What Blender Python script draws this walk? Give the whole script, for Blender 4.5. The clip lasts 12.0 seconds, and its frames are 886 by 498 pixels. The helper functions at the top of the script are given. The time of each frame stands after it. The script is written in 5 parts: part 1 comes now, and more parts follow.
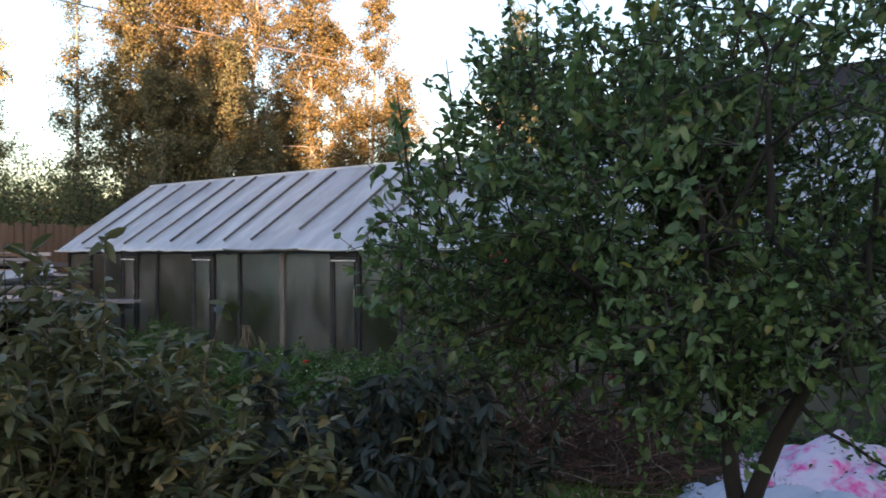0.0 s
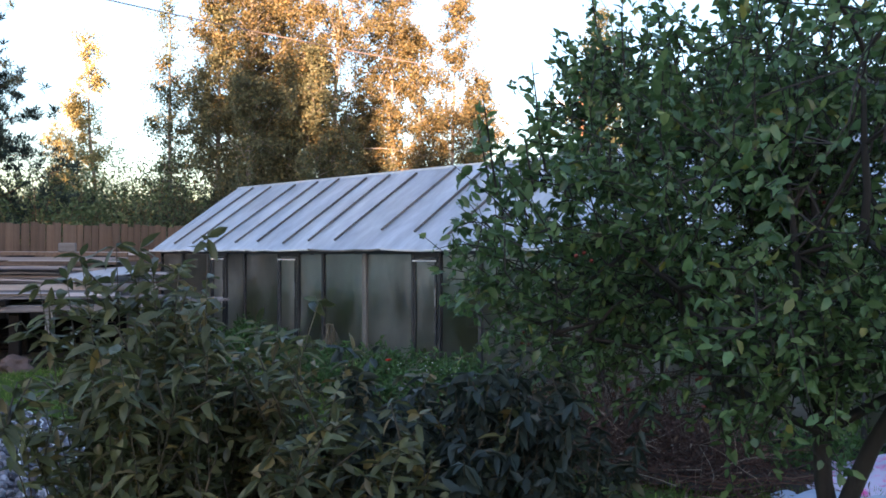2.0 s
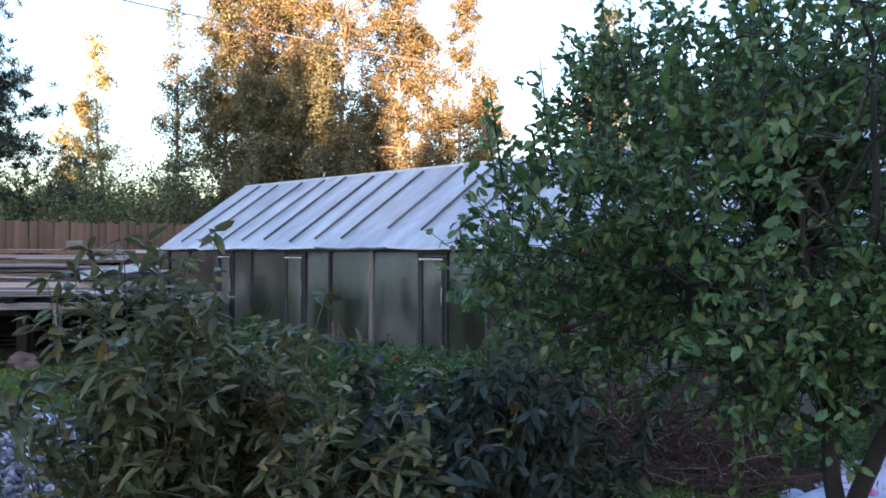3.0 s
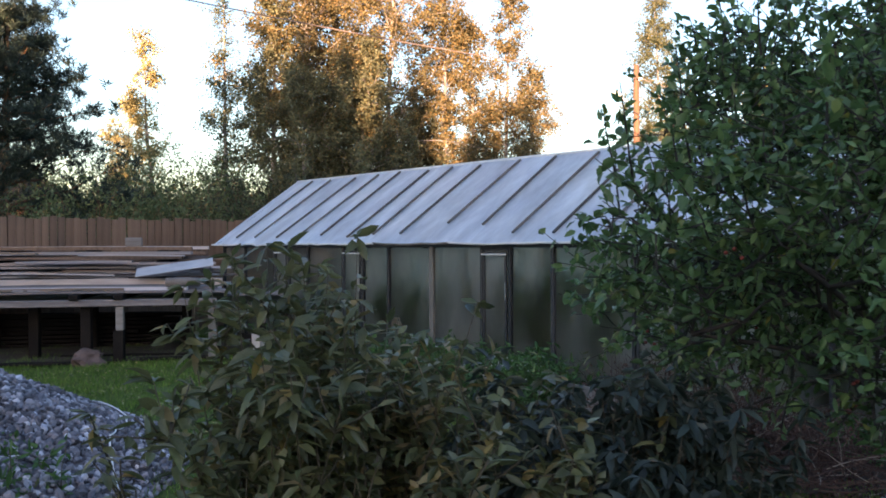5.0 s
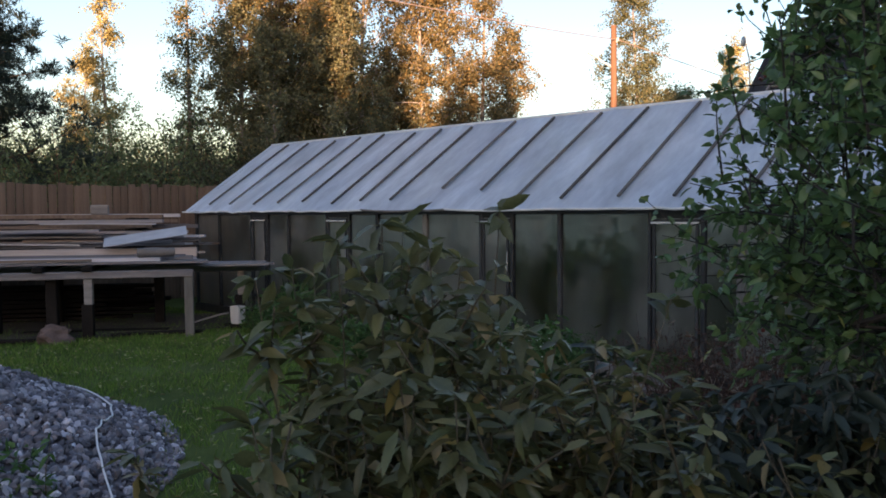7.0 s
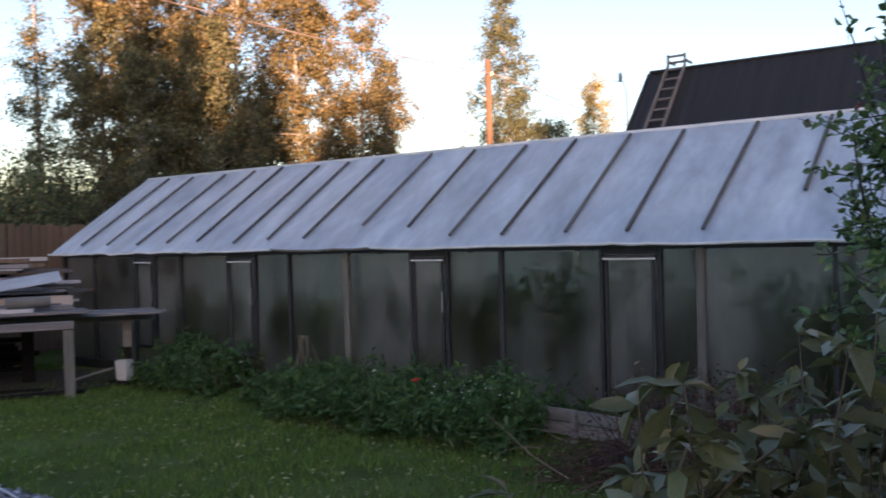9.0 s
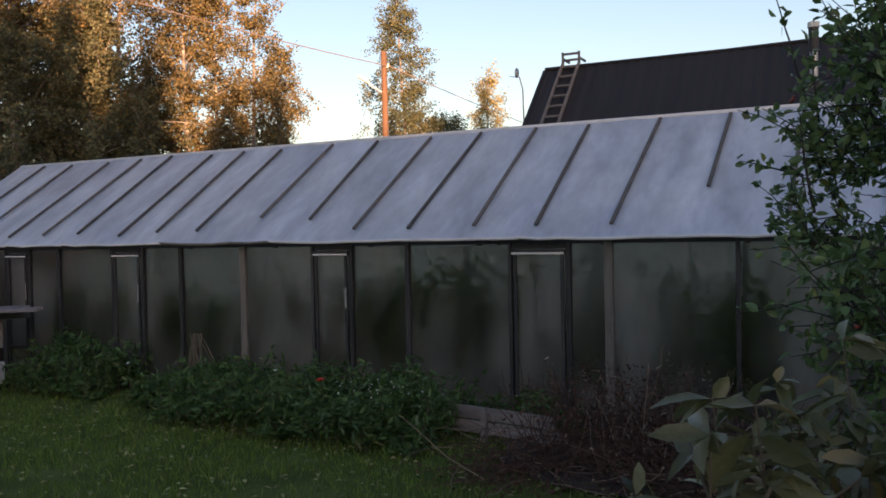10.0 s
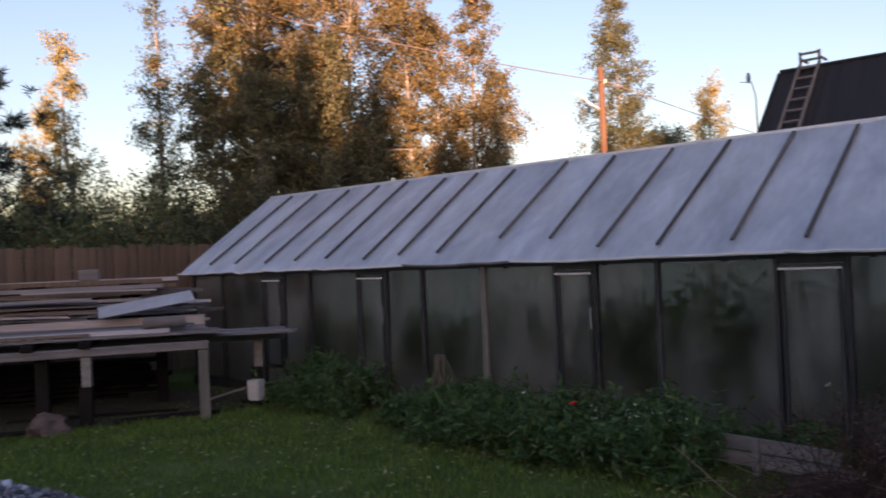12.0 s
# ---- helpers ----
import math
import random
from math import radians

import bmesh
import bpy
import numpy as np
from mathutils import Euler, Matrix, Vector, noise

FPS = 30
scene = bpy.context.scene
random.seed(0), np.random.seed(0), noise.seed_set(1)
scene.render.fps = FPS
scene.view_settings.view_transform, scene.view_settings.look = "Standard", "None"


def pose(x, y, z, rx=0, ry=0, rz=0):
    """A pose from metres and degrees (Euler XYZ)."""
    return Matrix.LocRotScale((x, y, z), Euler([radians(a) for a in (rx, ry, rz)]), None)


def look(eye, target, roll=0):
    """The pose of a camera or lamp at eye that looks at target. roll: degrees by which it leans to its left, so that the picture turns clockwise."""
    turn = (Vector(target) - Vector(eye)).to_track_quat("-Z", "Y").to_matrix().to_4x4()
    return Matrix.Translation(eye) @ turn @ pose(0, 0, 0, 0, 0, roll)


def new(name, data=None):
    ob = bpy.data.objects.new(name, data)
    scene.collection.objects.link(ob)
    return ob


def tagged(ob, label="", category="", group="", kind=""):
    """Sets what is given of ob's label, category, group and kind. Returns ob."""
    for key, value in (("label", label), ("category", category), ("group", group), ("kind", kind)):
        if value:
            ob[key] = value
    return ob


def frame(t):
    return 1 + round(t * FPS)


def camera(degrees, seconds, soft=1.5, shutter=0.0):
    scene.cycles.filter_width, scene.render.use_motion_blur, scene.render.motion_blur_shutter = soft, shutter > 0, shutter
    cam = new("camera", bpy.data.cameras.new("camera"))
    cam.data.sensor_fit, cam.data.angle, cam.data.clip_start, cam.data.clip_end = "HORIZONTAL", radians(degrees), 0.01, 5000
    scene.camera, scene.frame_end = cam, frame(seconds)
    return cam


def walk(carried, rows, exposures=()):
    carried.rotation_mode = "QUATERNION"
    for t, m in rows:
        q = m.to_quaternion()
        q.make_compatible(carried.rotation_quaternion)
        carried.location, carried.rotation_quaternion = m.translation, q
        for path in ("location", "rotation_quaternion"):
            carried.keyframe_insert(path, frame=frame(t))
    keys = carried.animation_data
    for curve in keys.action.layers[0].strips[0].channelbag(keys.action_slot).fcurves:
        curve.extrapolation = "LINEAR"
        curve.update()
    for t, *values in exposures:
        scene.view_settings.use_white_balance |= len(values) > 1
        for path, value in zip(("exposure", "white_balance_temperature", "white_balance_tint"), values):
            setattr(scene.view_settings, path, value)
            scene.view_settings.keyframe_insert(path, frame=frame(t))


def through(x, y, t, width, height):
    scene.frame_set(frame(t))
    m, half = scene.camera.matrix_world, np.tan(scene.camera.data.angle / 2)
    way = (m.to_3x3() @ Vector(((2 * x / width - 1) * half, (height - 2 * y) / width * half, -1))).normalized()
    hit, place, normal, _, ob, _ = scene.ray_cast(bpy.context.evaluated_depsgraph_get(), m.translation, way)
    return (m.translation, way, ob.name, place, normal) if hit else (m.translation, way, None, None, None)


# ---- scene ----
cam = camera(56.6, 12.0, soft=1.7, shutter=0.2)
PATH = [
    (0, (3.296, 0.359, 1.527), (2.041, 1.917, 1.532), -0.2),
    (0.5, (3.297, 0.336, 1.526), (1.958, 1.822, 1.531), -0.5),
    (1, (3.308, 0.321, 1.522), (1.942, 1.782, 1.523), -0.4),
    (1.5, (3.298, 0.322, 1.52), (1.901, 1.753, 1.513), -0.4),
    (2, (3.309, 0.31, 1.522), (1.912, 1.741, 1.53), -0.0),
    (2.5, (3.302, 0.314, 1.507), (1.903, 1.743, 1.523), -0.1),
    (4.5, (3.313, 0.225, 1.526), (1.86, 1.598, 1.48), 1.3),
    (5, (3.013, 0.176, 1.541), (1.544, 1.533, 1.529), -0.3),
    (5.5, (2.898, 0.207, 1.557), (1.461, 1.599, 1.538), -0.3),
    (6, (2.709, 0.277, 1.573), (1.316, 1.711, 1.645), -2.3),
    (6.5, (2.523, 0.279, 1.563), (1.112, 1.694, 1.469), -1.0),
    (8.5, (1.547, 0.189, 1.608), (0.189, 1.657, 1.565), -0.1),
    (9, (1.296, 0.197, 1.637), (0.179, 1.855, 1.611), -1.5),
    (9.5, (1.193, 0.232, 1.647), (0.336, 2.039, 1.657), -1.4),
    (10, (1.057, 0.316, 1.634), (0.17, 2.107, 1.588), -1.2),
    (10.5, (0.952, 0.351, 1.647), (0.375, 2.266, 1.678), -1.4),
    (11, (0.787, 0.342, 1.641), (0.257, 2.271, 1.66), -1.7),
    (11.5, (0.692, 0.348, 1.627), (-0.215, 2.13, 1.63), -1.8),
    (12, (0.672, 0.312, 1.623), (-0.632, 1.828, 1.644), -2.5),
]
EXPOSURES = [(0, 2.5, 6540, 24), (0.5, 2.3, 6340, 24), (1, 2.55, 5940, 23), (2, 2.8, 5840, 23), (2.5, 2.9, 5740, 23), (4.5, 3.15, 5600, 23), (5, 2.62, 6040, 23), (5.5, 2.35, 6240, 24), (6, 2.05, 6190, 24), (6.5, 2.05, 6340, 24),
             (8.5, 2.2, 6290, 28), (9, 2.2, 6240, 29), (9.5, 2.05, 6690, 30), (10, 1.72, 6740, 30), (10.5, 2.15, 6740, 35), (11, 1.70, 7040, 35), (11.5, 1.70, 6840, 36), (12, 1.72, 6490, 38)]
SKY_STRENGTH, SUN_STRENGTH = 0.12, 5.0
walk(cam, [(t, look(e, a, r)) for t, e, a, r in PATH], EXPOSURES)

# ---- daylight: low evening sun behind the camera, clear sky ----
SUN_WAY = Vector((0.62, -0.78, 0.083)).normalized()      # towards the sun
world = bpy.data.worlds.new("evening_sky")
world.use_nodes = True
scene.world = world
wn = world.node_tree
sky = wn.nodes.new("ShaderNodeTexSky")
sky.sky_type = "NISHITA"
sky.sun_disc = False
sky.sun_elevation = radians(4.8)
sky.sun_rotation = math.atan2(SUN_WAY.x, SUN_WAY.y)
sky.air_density, sky.dust_density, sky.ozone_density = 1.0, 1.2, 1.5
wn.links.new(sky.outputs[0], wn.nodes["Background"].inputs[0])
wn.nodes["Background"].inputs[1].default_value = SKY_STRENGTH
sun_data = bpy.data.lights.new("sun", "SUN")
sun_data.energy, sun_data.angle, sun_data.color = SUN_STRENGTH, radians(0.5), (1.0, 0.62, 0.32)
sun = new("sun", sun_data)
sun.matrix_world = look(SUN_WAY * 60, (0, 0, 0))


# ---- materials ----
def material(name, a, b=None, rough=0.85, scale=5.0, fine=9.0, bump=0.25, stretch=(1, 1, 1), metal=0.0,
             vary=0.0, island=0.0, spread=None, through=0.0, c=None, c_at=0.72, top=1.0):
    """A surface of two or three mixed colours: broad and fine noise, bump, and variation from piece to piece."""
    m = bpy.data.materials.new(name)
    m.use_nodes = True
    t = m.node_tree
    n, k = t.nodes, t.links
    p = n["Principled BSDF"]
    b = b or tuple(x * 0.6 for x in a)
    co = n.new("ShaderNodeTexCoord")
    mp = n.new("ShaderNodeMapping")
    mp.inputs["Scale"].default_value = stretch
    k.new(co.outputs["Object"], mp.inputs["Vector"])
    n1, n2 = n.new("ShaderNodeTexNoise"), n.new("ShaderNodeTexNoise")
    n1.inputs["Scale"].default_value, n2.inputs["Scale"].default_value = scale, scale * fine
    n1.inputs["Detail"].default_value, n2.inputs["Detail"].default_value = 4, 3
    k.new(mp.outputs[0], n1.inputs["Vector"])
    k.new(mp.outputs[0], n2.inputs["Vector"])
    both = n.new("ShaderNodeMath")
    both.operation = "MULTIPLY_ADD"
    k.new(n2.outputs["Fac"], both.inputs[0])
    both.inputs[1].default_value = 0.45
    k.new(n1.outputs["Fac"], both.inputs[2])
    ramp = n.new("ShaderNodeValToRGB")
    ramp.color_ramp.elements[0].position, ramp.color_ramp.elements[1].position = 0.45, top
    ramp.color_ramp.elements[0].color, ramp.color_ramp.elements[1].color = (*a, 1), (*b, 1)
    if c:
        ramp.color_ramp.elements.new(c_at).color = (*c, 1)
    k.new(both.outputs[0], ramp.inputs[0])
    colour = ramp.outputs[0]
    if vary or island:
        src = n.new("ShaderNodeNewGeometry").outputs["Random Per Island"] if island else n.new("ShaderNodeObjectInfo").outputs["Random"]
        if spread:
            pick = n.new("ShaderNodeValToRGB")
            pick.color_ramp.interpolation = "LINEAR"
            els = pick.color_ramp.elements
            while len(els) < len(spread):
                els.new(0.5)
            for i, (pos, col) in enumerate(spread):
                els[i].position, els[i].color = pos, (*col, 1)
            k.new(src, pick.inputs[0])
            mx = n.new("ShaderNodeMix")
            mx.data_type = "RGBA"
            mx.inputs[0].default_value = 0.72
            k.new(colour, mx.inputs[6])
            k.new(pick.outputs[0], mx.inputs[7])
            colour = mx.outputs[2]
        amount = vary or island
        hsv = n.new("ShaderNodeHueSaturation")
        span = n.new("ShaderNodeMapRange")
        span.inputs["To Min"].default_value, span.inputs["To Max"].default_value = 1 - amount, 1 + amount
        wob = n.new("ShaderNodeMath")
        wob.operation = "FRACT"
        mul = n.new("ShaderNodeMath")
        mul.operation = "MULTIPLY"
        mul.inputs[1].default_value = 7.31
        k.new(src, mul.inputs[0])
        k.new(mul.outputs[0], wob.inputs[0])
        k.new(wob.outputs[0], span.inputs["Value"])
        k.new(span.outputs[0], hsv.inputs["Value"])
        k.new(colour, hsv.inputs["Color"])
        colour = hsv.outputs[0]
    k.new(colour, p.inputs["Base Color"])
    p.inputs["Roughness"].default_value = rough
    p.inputs["Metallic"].default_value = metal
    if bump:
        bp = n.new("ShaderNodeBump")
        bp.inputs["Strength"].default_value, bp.inputs["Distance"].default_value = bump, 0.01
        k.new(both.outputs[0], bp.inputs["Height"])
        k.new(bp.outputs[0], p.inputs["Normal"])
    if through:
        tl = n.new("ShaderNodeBsdfTranslucent")
        k.new(colour, tl.inputs["Color"])
        mixed = n.new("ShaderNodeMixShader")
        mixed.inputs[0].default_value = through
        k.new(p.outputs[0], mixed.inputs[1])
        k.new(tl.outputs[0], mixed.inputs[2])
        k.new(mixed.outputs[0], n["Material Output"].inputs["Surface"])
    return m


def film(name, a, b, clear, milky, rough, streak, blur=0.0, fine=14, vary=0.0, scale=1.6):
    """Weathered greenhouse sheet: partly clear, partly milky, with streaks of dirt and a dull gloss."""
    m = material(name, a, b, rough=rough, scale=scale, fine=fine, bump=0.12, stretch=streak, through=milky, vary=vary)
    n, k = m.node_tree.nodes, m.node_tree.links
    out = n["Material Output"]
    was = out.inputs["Surface"].links[0].from_socket
    tr = n.new("ShaderNodeBsdfTransparent")
    tr.inputs["Color"].default_value = (0.90, 0.885, 0.81, 1)
    mixed = n.new("ShaderNodeMixShader")
    ns = n.new("ShaderNodeTexNoise")
    ns.inputs["Scale"].default_value = 2.4
    ns.inputs["Detail"].default_value = 6
    co = n.new("ShaderNodeTexCoord")
    mp = n.new("ShaderNodeMapping")
    mp.inputs["Scale"].default_value = streak
    k.new(co.outputs["Object"], mp.inputs["Vector"])
    k.new(mp.outputs[0], ns.inputs["Vector"])
    rg = n.new("ShaderNodeMapRange")
    rg.inputs["From Min"].default_value, rg.inputs["From Max"].default_value = 0.36, 0.64
    rg.inputs["To Min"].default_value, rg.inputs["To Max"].default_value = max(0, clear - (0.26 if blur else 0.12)), min(1, clear + (0.24 if blur else 0.12))
    k.new(ns.outputs["Fac"], rg.inputs["Value"])
    k.new(rg.outputs[0], mixed.inputs[0])
    k.new(was, mixed.inputs[1])
    seen = tr.outputs[0]
    if blur:
        rf = n.new("ShaderNodeBsdfRefraction")
        rf.inputs["Color"].default_value = (0.90, 0.885, 0.81, 1)
        rf.inputs["Roughness"].default_value, rf.inputs["IOR"].default_value = blur, 1.13
        two = n.new("ShaderNodeMixShader")
        two.inputs[0].default_value = 0.97
        k.new(tr.outputs[0], two.inputs[1])
        k.new(rf.outputs[0], two.inputs[2])
        seen = two.outputs[0]
    k.new(seen, mixed.inputs[2])
    k.new(mixed.outputs[0], out.inputs["Surface"])
    return m


M_GROUND = material("lawn_soil", (0.040, 0.066, 0.018), (0.105, 0.140, 0.045), rough=0.95, scale=1.6, fine=22, bump=0.6, c=(0.070, 0.095, 0.022))
M_GROUND.node_tree.nodes["Principled BSDF"].inputs["Specular IOR Level"].default_value = 0.15
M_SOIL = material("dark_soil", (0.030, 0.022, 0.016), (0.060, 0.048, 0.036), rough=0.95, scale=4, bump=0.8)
M_GRASS = material("grass", (0.30, 0.40, 0.075), (0.015, 0.035, 0.008), rough=0.7, scale=4.5, fine=5, bump=0, island=0.35, through=0.25,
                   spread=((0.0, (0.062, 0.140, 0.020)), (0.5, (0.112, 0.225, 0.034)), (0.85, (0.190, 0.270, 0.062)), (1.0, (0.26, 0.25, 0.10))))
M_GRASS.node_tree.nodes["Principled BSDF"].inputs["Specular IOR Level"].default_value = 0.2
M_LITTER = material("fallen_leaves", (0.24, 0.25, 0.10), rough=0.8, bump=0, island=0.4,
                    spread=((0.0, (0.11, 0.14, 0.045)), (0.5, (0.21, 0.23, 0.085)), (0.85, (0.32, 0.31, 0.14)), (1.0, (0.30, 0.19, 0.08))))
M_FENCE = material("fence_boards", (0.118, 0.072, 0.048), (0.215, 0.142, 0.097), rough=0.85, scale=3, fine=10, stretch=(6, 6, 0.8), vary=0.20, bump=0.35)
M_GREYWOOD = material("weathered_timber", (0.09, 0.075, 0.07), (0.46, 0.42, 0.41), rough=0.85, scale=3.2, fine=9, stretch=(0.6, 8, 8), vary=0.45, bump=0.7,
                      spread=((0.0, (0.060, 0.046, 0.042)), (0.3, (0.17, 0.145, 0.145)), (0.65, (0.38, 0.35, 0.36)), (0.88, (0.50, 0.47, 0.48)), (1.0, (0.24, 0.15, 0.075))))
M_DARKWOOD = material("dark_post_and_shade_wood", (0.009, 0.008, 0.008), (0.026, 0.021, 0.018), rough=0.95, scale=5, bump=0.4)
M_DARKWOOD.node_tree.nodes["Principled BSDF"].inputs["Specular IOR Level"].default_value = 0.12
M_BEAM = material("grey_beam", (0.16, 0.14, 0.13), (0.30, 0.27, 0.25), rough=0.85, scale=3, fine=12, stretch=(1, 1, 6), vary=0.2, bump=0.4)
M_POST = material("dark_greenhouse_post", (0.020, 0.021, 0.023), (0.055, 0.052, 0.050), rough=0.75, scale=4, stretch=(6, 6, 0.6), bump=0.3, vary=0.3)
M_PALEPOST = material("pale_greenhouse_post", (0.11, 0.100, 0.086), (0.21, 0.19, 0.165), rough=0.8, scale=4, stretch=(6, 6, 0.6), bump=0.3)
M_BATTEN = material("dark_roof_batten", (0.070, 0.062, 0.058), (0.15, 0.135, 0.125), rough=0.8, scale=4, bump=0.3, vary=0.35)
M_FILM_WALL = film("greenhouse_wall_sheet", (0.52, 0.50, 0.46), (0.20, 0.20, 0.18), 0.71, 0.50, 0.14, (1, 1, 0.45), blur=0.34, fine=6, scale=2.4)
M_FILM_BACK = film("greenhouse_back_sheet", (0.76, 0.80, 0.76), (0.56, 0.60, 0.56), 0.40, 0.65, 0.4, (1, 1, 0.2))
# blue of the reflected sky is put into the white roof sheet colour
M_FILM_ROOF_SKY = film("roof_sheet_with_sky_blue", (0.47, 0.53, 0.64), (0.80, 0.86, 0.95), 0.08, 0.26, 0.34, (1.3, 0.5, 0.5), fine=6, vary=0.08, scale=2.0)
M_EAVE = material("pale_eave_edge", (0.60, 0.60, 0.60), (0.80, 0.80, 0.80), rough=0.6, scale=6)
M_ROOF = material("dark_house_roof", (0.012, 0.011, 0.012), (0.022, 0.019, 0.020), rough=0.7, scale=1.5, stretch=(2, 0.3, 0.3), bump=0.2)
M_HOUSEWALL = material("brown_house_wall", (0.06, 0.04, 0.03), (0.10, 0.07, 0.05), scale=4, stretch=(1, 1, 8))
M_REDWALL = material("red_house_wall", (0.26, 0.060, 0.035), (0.34, 0.10, 0.06), scale=3, stretch=(1, 1, 8))
M_METAL = material("grey_metal", (0.35, 0.35, 0.36), (0.5, 0.5, 0.5), rough=0.45, scale=8, metal=0.7, bump=0.05)
M_PALE = material("pale_metal", (0.62, 0.60, 0.58), (0.74, 0.72, 0.70), rough=0.5, scale=8, bump=0.05)
M_BLACK = material("sooty_metal", (0.02, 0.02, 0.02), (0.045, 0.04, 0.04), rough=0.6, scale=8)
M_LADDER = material("bare_ladder_wood", (0.13, 0.115, 0.108), (0.21, 0.185, 0.17), rough=0.8, scale=5)
M_POLE = material("utility_pole_wood", (0.125, 0.064, 0.038), (0.20, 0.110, 0.064), rough=0.85, scale=3, stretch=(5, 5, 0.4), bump=0.4)
M_WIRE = material("wire_sheath", (0.22, 0.16, 0.13), (0.30, 0.24, 0.20), rough=0.6)
M_PANEL = material("dull_pale_panel", (0.36, 0.36, 0.38), (0.50, 0.49, 0.50), rough=0.55, scale=5, bump=0.1)
M_CORD = material("white_cord", (0.70, 0.70, 0.72), (0.82, 0.82, 0.82), rough=0.6, scale=30)
M_STONE = material("crushed_stone", (0.11, 0.11, 0.135), (0.32, 0.31, 0.36), rough=0.75, scale=26, bump=0.4, island=0.6,
                   spread=((0.0, (0.040, 0.040, 0.052)), (0.4, (0.14, 0.14, 0.17)), (0.62, (0.20, 0.165, 0.165)), (0.8, (0.32, 0.32, 0.37)), (1.0, (0.60, 0.59, 0.64))))
M_BOULDER = material("pink_boulder", (0.075, 0.048, 0.040), (0.20, 0.135, 0.115), rough=0.85, scale=7, bump=0.6)
M_BARK = material("apple_bark", (0.020, 0.017, 0.015), (0.050, 0.042, 0.036), rough=0.9, scale=9, stretch=(1, 1, 0.3), bump=0.7)
M_BIRCHBARK = material("birch_bark", (0.42, 0.38, 0.34), (0.09, 0.075, 0.065), rough=0.85, scale=3, stretch=(1, 1, 2.5), bump=0.4)
M_PINEBARK = material("pine_bark", (0.13, 0.075, 0.045), (0.22, 0.13, 0.075), rough=0.9, scale=5, bump=0.6)
M_STEM = material("bush_stems", (0.065, 0.055, 0.032), (0.11, 0.085, 0.055), rough=0.8, scale=20, bump=0.2)
M_DEADSTEM = material("dead_stalks", (0.075, 0.038, 0.025), (0.12, 0.070, 0.048), rough=0.85, scale=12, bump=0.2, island=0.4,
                      spread=((0.0, (0.036, 0.013, 0.009)), (0.6, (0.070, 0.026, 0.016)), (0.90, (0.12, 0.062, 0.038)), (1.0, (0.40, 0.33, 0.25))))
M_SHEAF = material("dull_straw", (0.20, 0.17, 0.12), (0.13, 0.11, 0.08), rough=0.8, scale=20, bump=0.2)
M_STRAW = material("pale_stalk", (0.60, 0.55, 0.44), (0.46, 0.40, 0.30), rough=0.7, scale=20, bump=0.2)


def leafage(name, spread, island=0.3, through=0.35, rough=0.5):
    mid = spread[len(spread) // 2][1]
    return material(name, tuple(x * 1.5 for x in mid), tuple(x * 0.45 for x in spread[0][1]), rough=rough, scale=14, fine=6, bump=0, island=island, through=through, spread=spread)


M_APPLE = leafage("apple_leaves", ((0.0, (0.064, 0.130, 0.050)), (0.55, (0.110, 0.196, 0.072)), (0.90, (0.160, 0.236, 0.086)), (0.97, (0.17, 0.21, 0.07)), (1.0, (0.46, 0.40, 0.07))), rough=0.34, island=0.42)
M_BUSH = leafage("bush_leaves", ((0.0, (0.062, 0.082, 0.038)), (0.5, (0.116, 0.132, 0.056)), (0.80, (0.190, 0.180, 0.076)), (0.92, (0.27, 0.19, 0.095)), (1.0, (0.42, 0.29, 0.07))), rough=0.38, island=0.42)
M_BUSHDARK = leafage("dark_bush_leaves", ((0.0, (0.028, 0.042, 0.033)), (0.6, (0.042, 0.058, 0.044)), (0.97, (0.062, 0.078, 0.058)), (1.0, (0.24, 0.22, 0.08))), rough=0.45)
M_WEED = leafage("weed_leaves", ((0.0, (0.036, 0.094, 0.024)), (0.6, (0.062, 0.142, 0.034)), (0.94, (0.10, 0.185, 0.050)), (1.0, (0.30, 0.30, 0.14))), rough=0.6)
M_VINE = leafage("vine_leaves", ((0.0, (0.044, 0.096, 0.026)), (0.8, (0.084, 0.150, 0.040)), (1.0, (0.13, 0.11, 0.05))), rough=0.6)
M_BIRCH = leafage("birch_leaves", ((0.0, (0.072, 0.082, 0.044)), (0.4, (0.13, 0.120, 0.054)), (0.8, (0.22, 0.158, 0.062)), (1.0, (0.40, 0.25, 0.08))), rough=0.6)
# grey-green of the shaded lower birch crowns, put into the leaf colour
M_BIRCHSHADE = leafage("shaded_birch_leaves", ((0.0, (0.085, 0.104, 0.060)), (0.5, (0.135, 0.146, 0.078)), (0.88, (0.19, 0.172, 0.08)), (1.0, (0.32, 0.22, 0.08))), rough=0.6)
# sunlit and unlit aspens are set apart by leaf colour: gold against grey-green
M_ASPEN = leafage("aspen_leaves", ((0.0, (0.075, 0.095, 0.050)), (0.7, (0.13, 0.14, 0.070)), (1.0, (0.26, 0.21, 0.09))), rough=0.6)
M_SUNGOLD = leafage("sunlit_gold_leaves", ((0.0, (0.26, 0.23, 0.09)), (0.7, (0.40, 0.34, 0.14)), (1.0, (0.52, 0.44, 0.20))), rough=0.6)
M_PINE = leafage("pine_needles", ((0.0, (0.018, 0.034, 0.025)), (0.8, (0.032, 0.052, 0.036)), (1.0, (0.05, 0.07, 0.045))), through=0.1, rough=0.6)
M_SHRUB = leafage("willow_leaves", ((0.0, (0.080, 0.125, 0.050)), (0.7, (0.135, 0.190, 0.078)), (0.93, (0.19, 0.20, 0.085)), (1.0, (0.40, 0.24, 0.06))), rough=0.6)
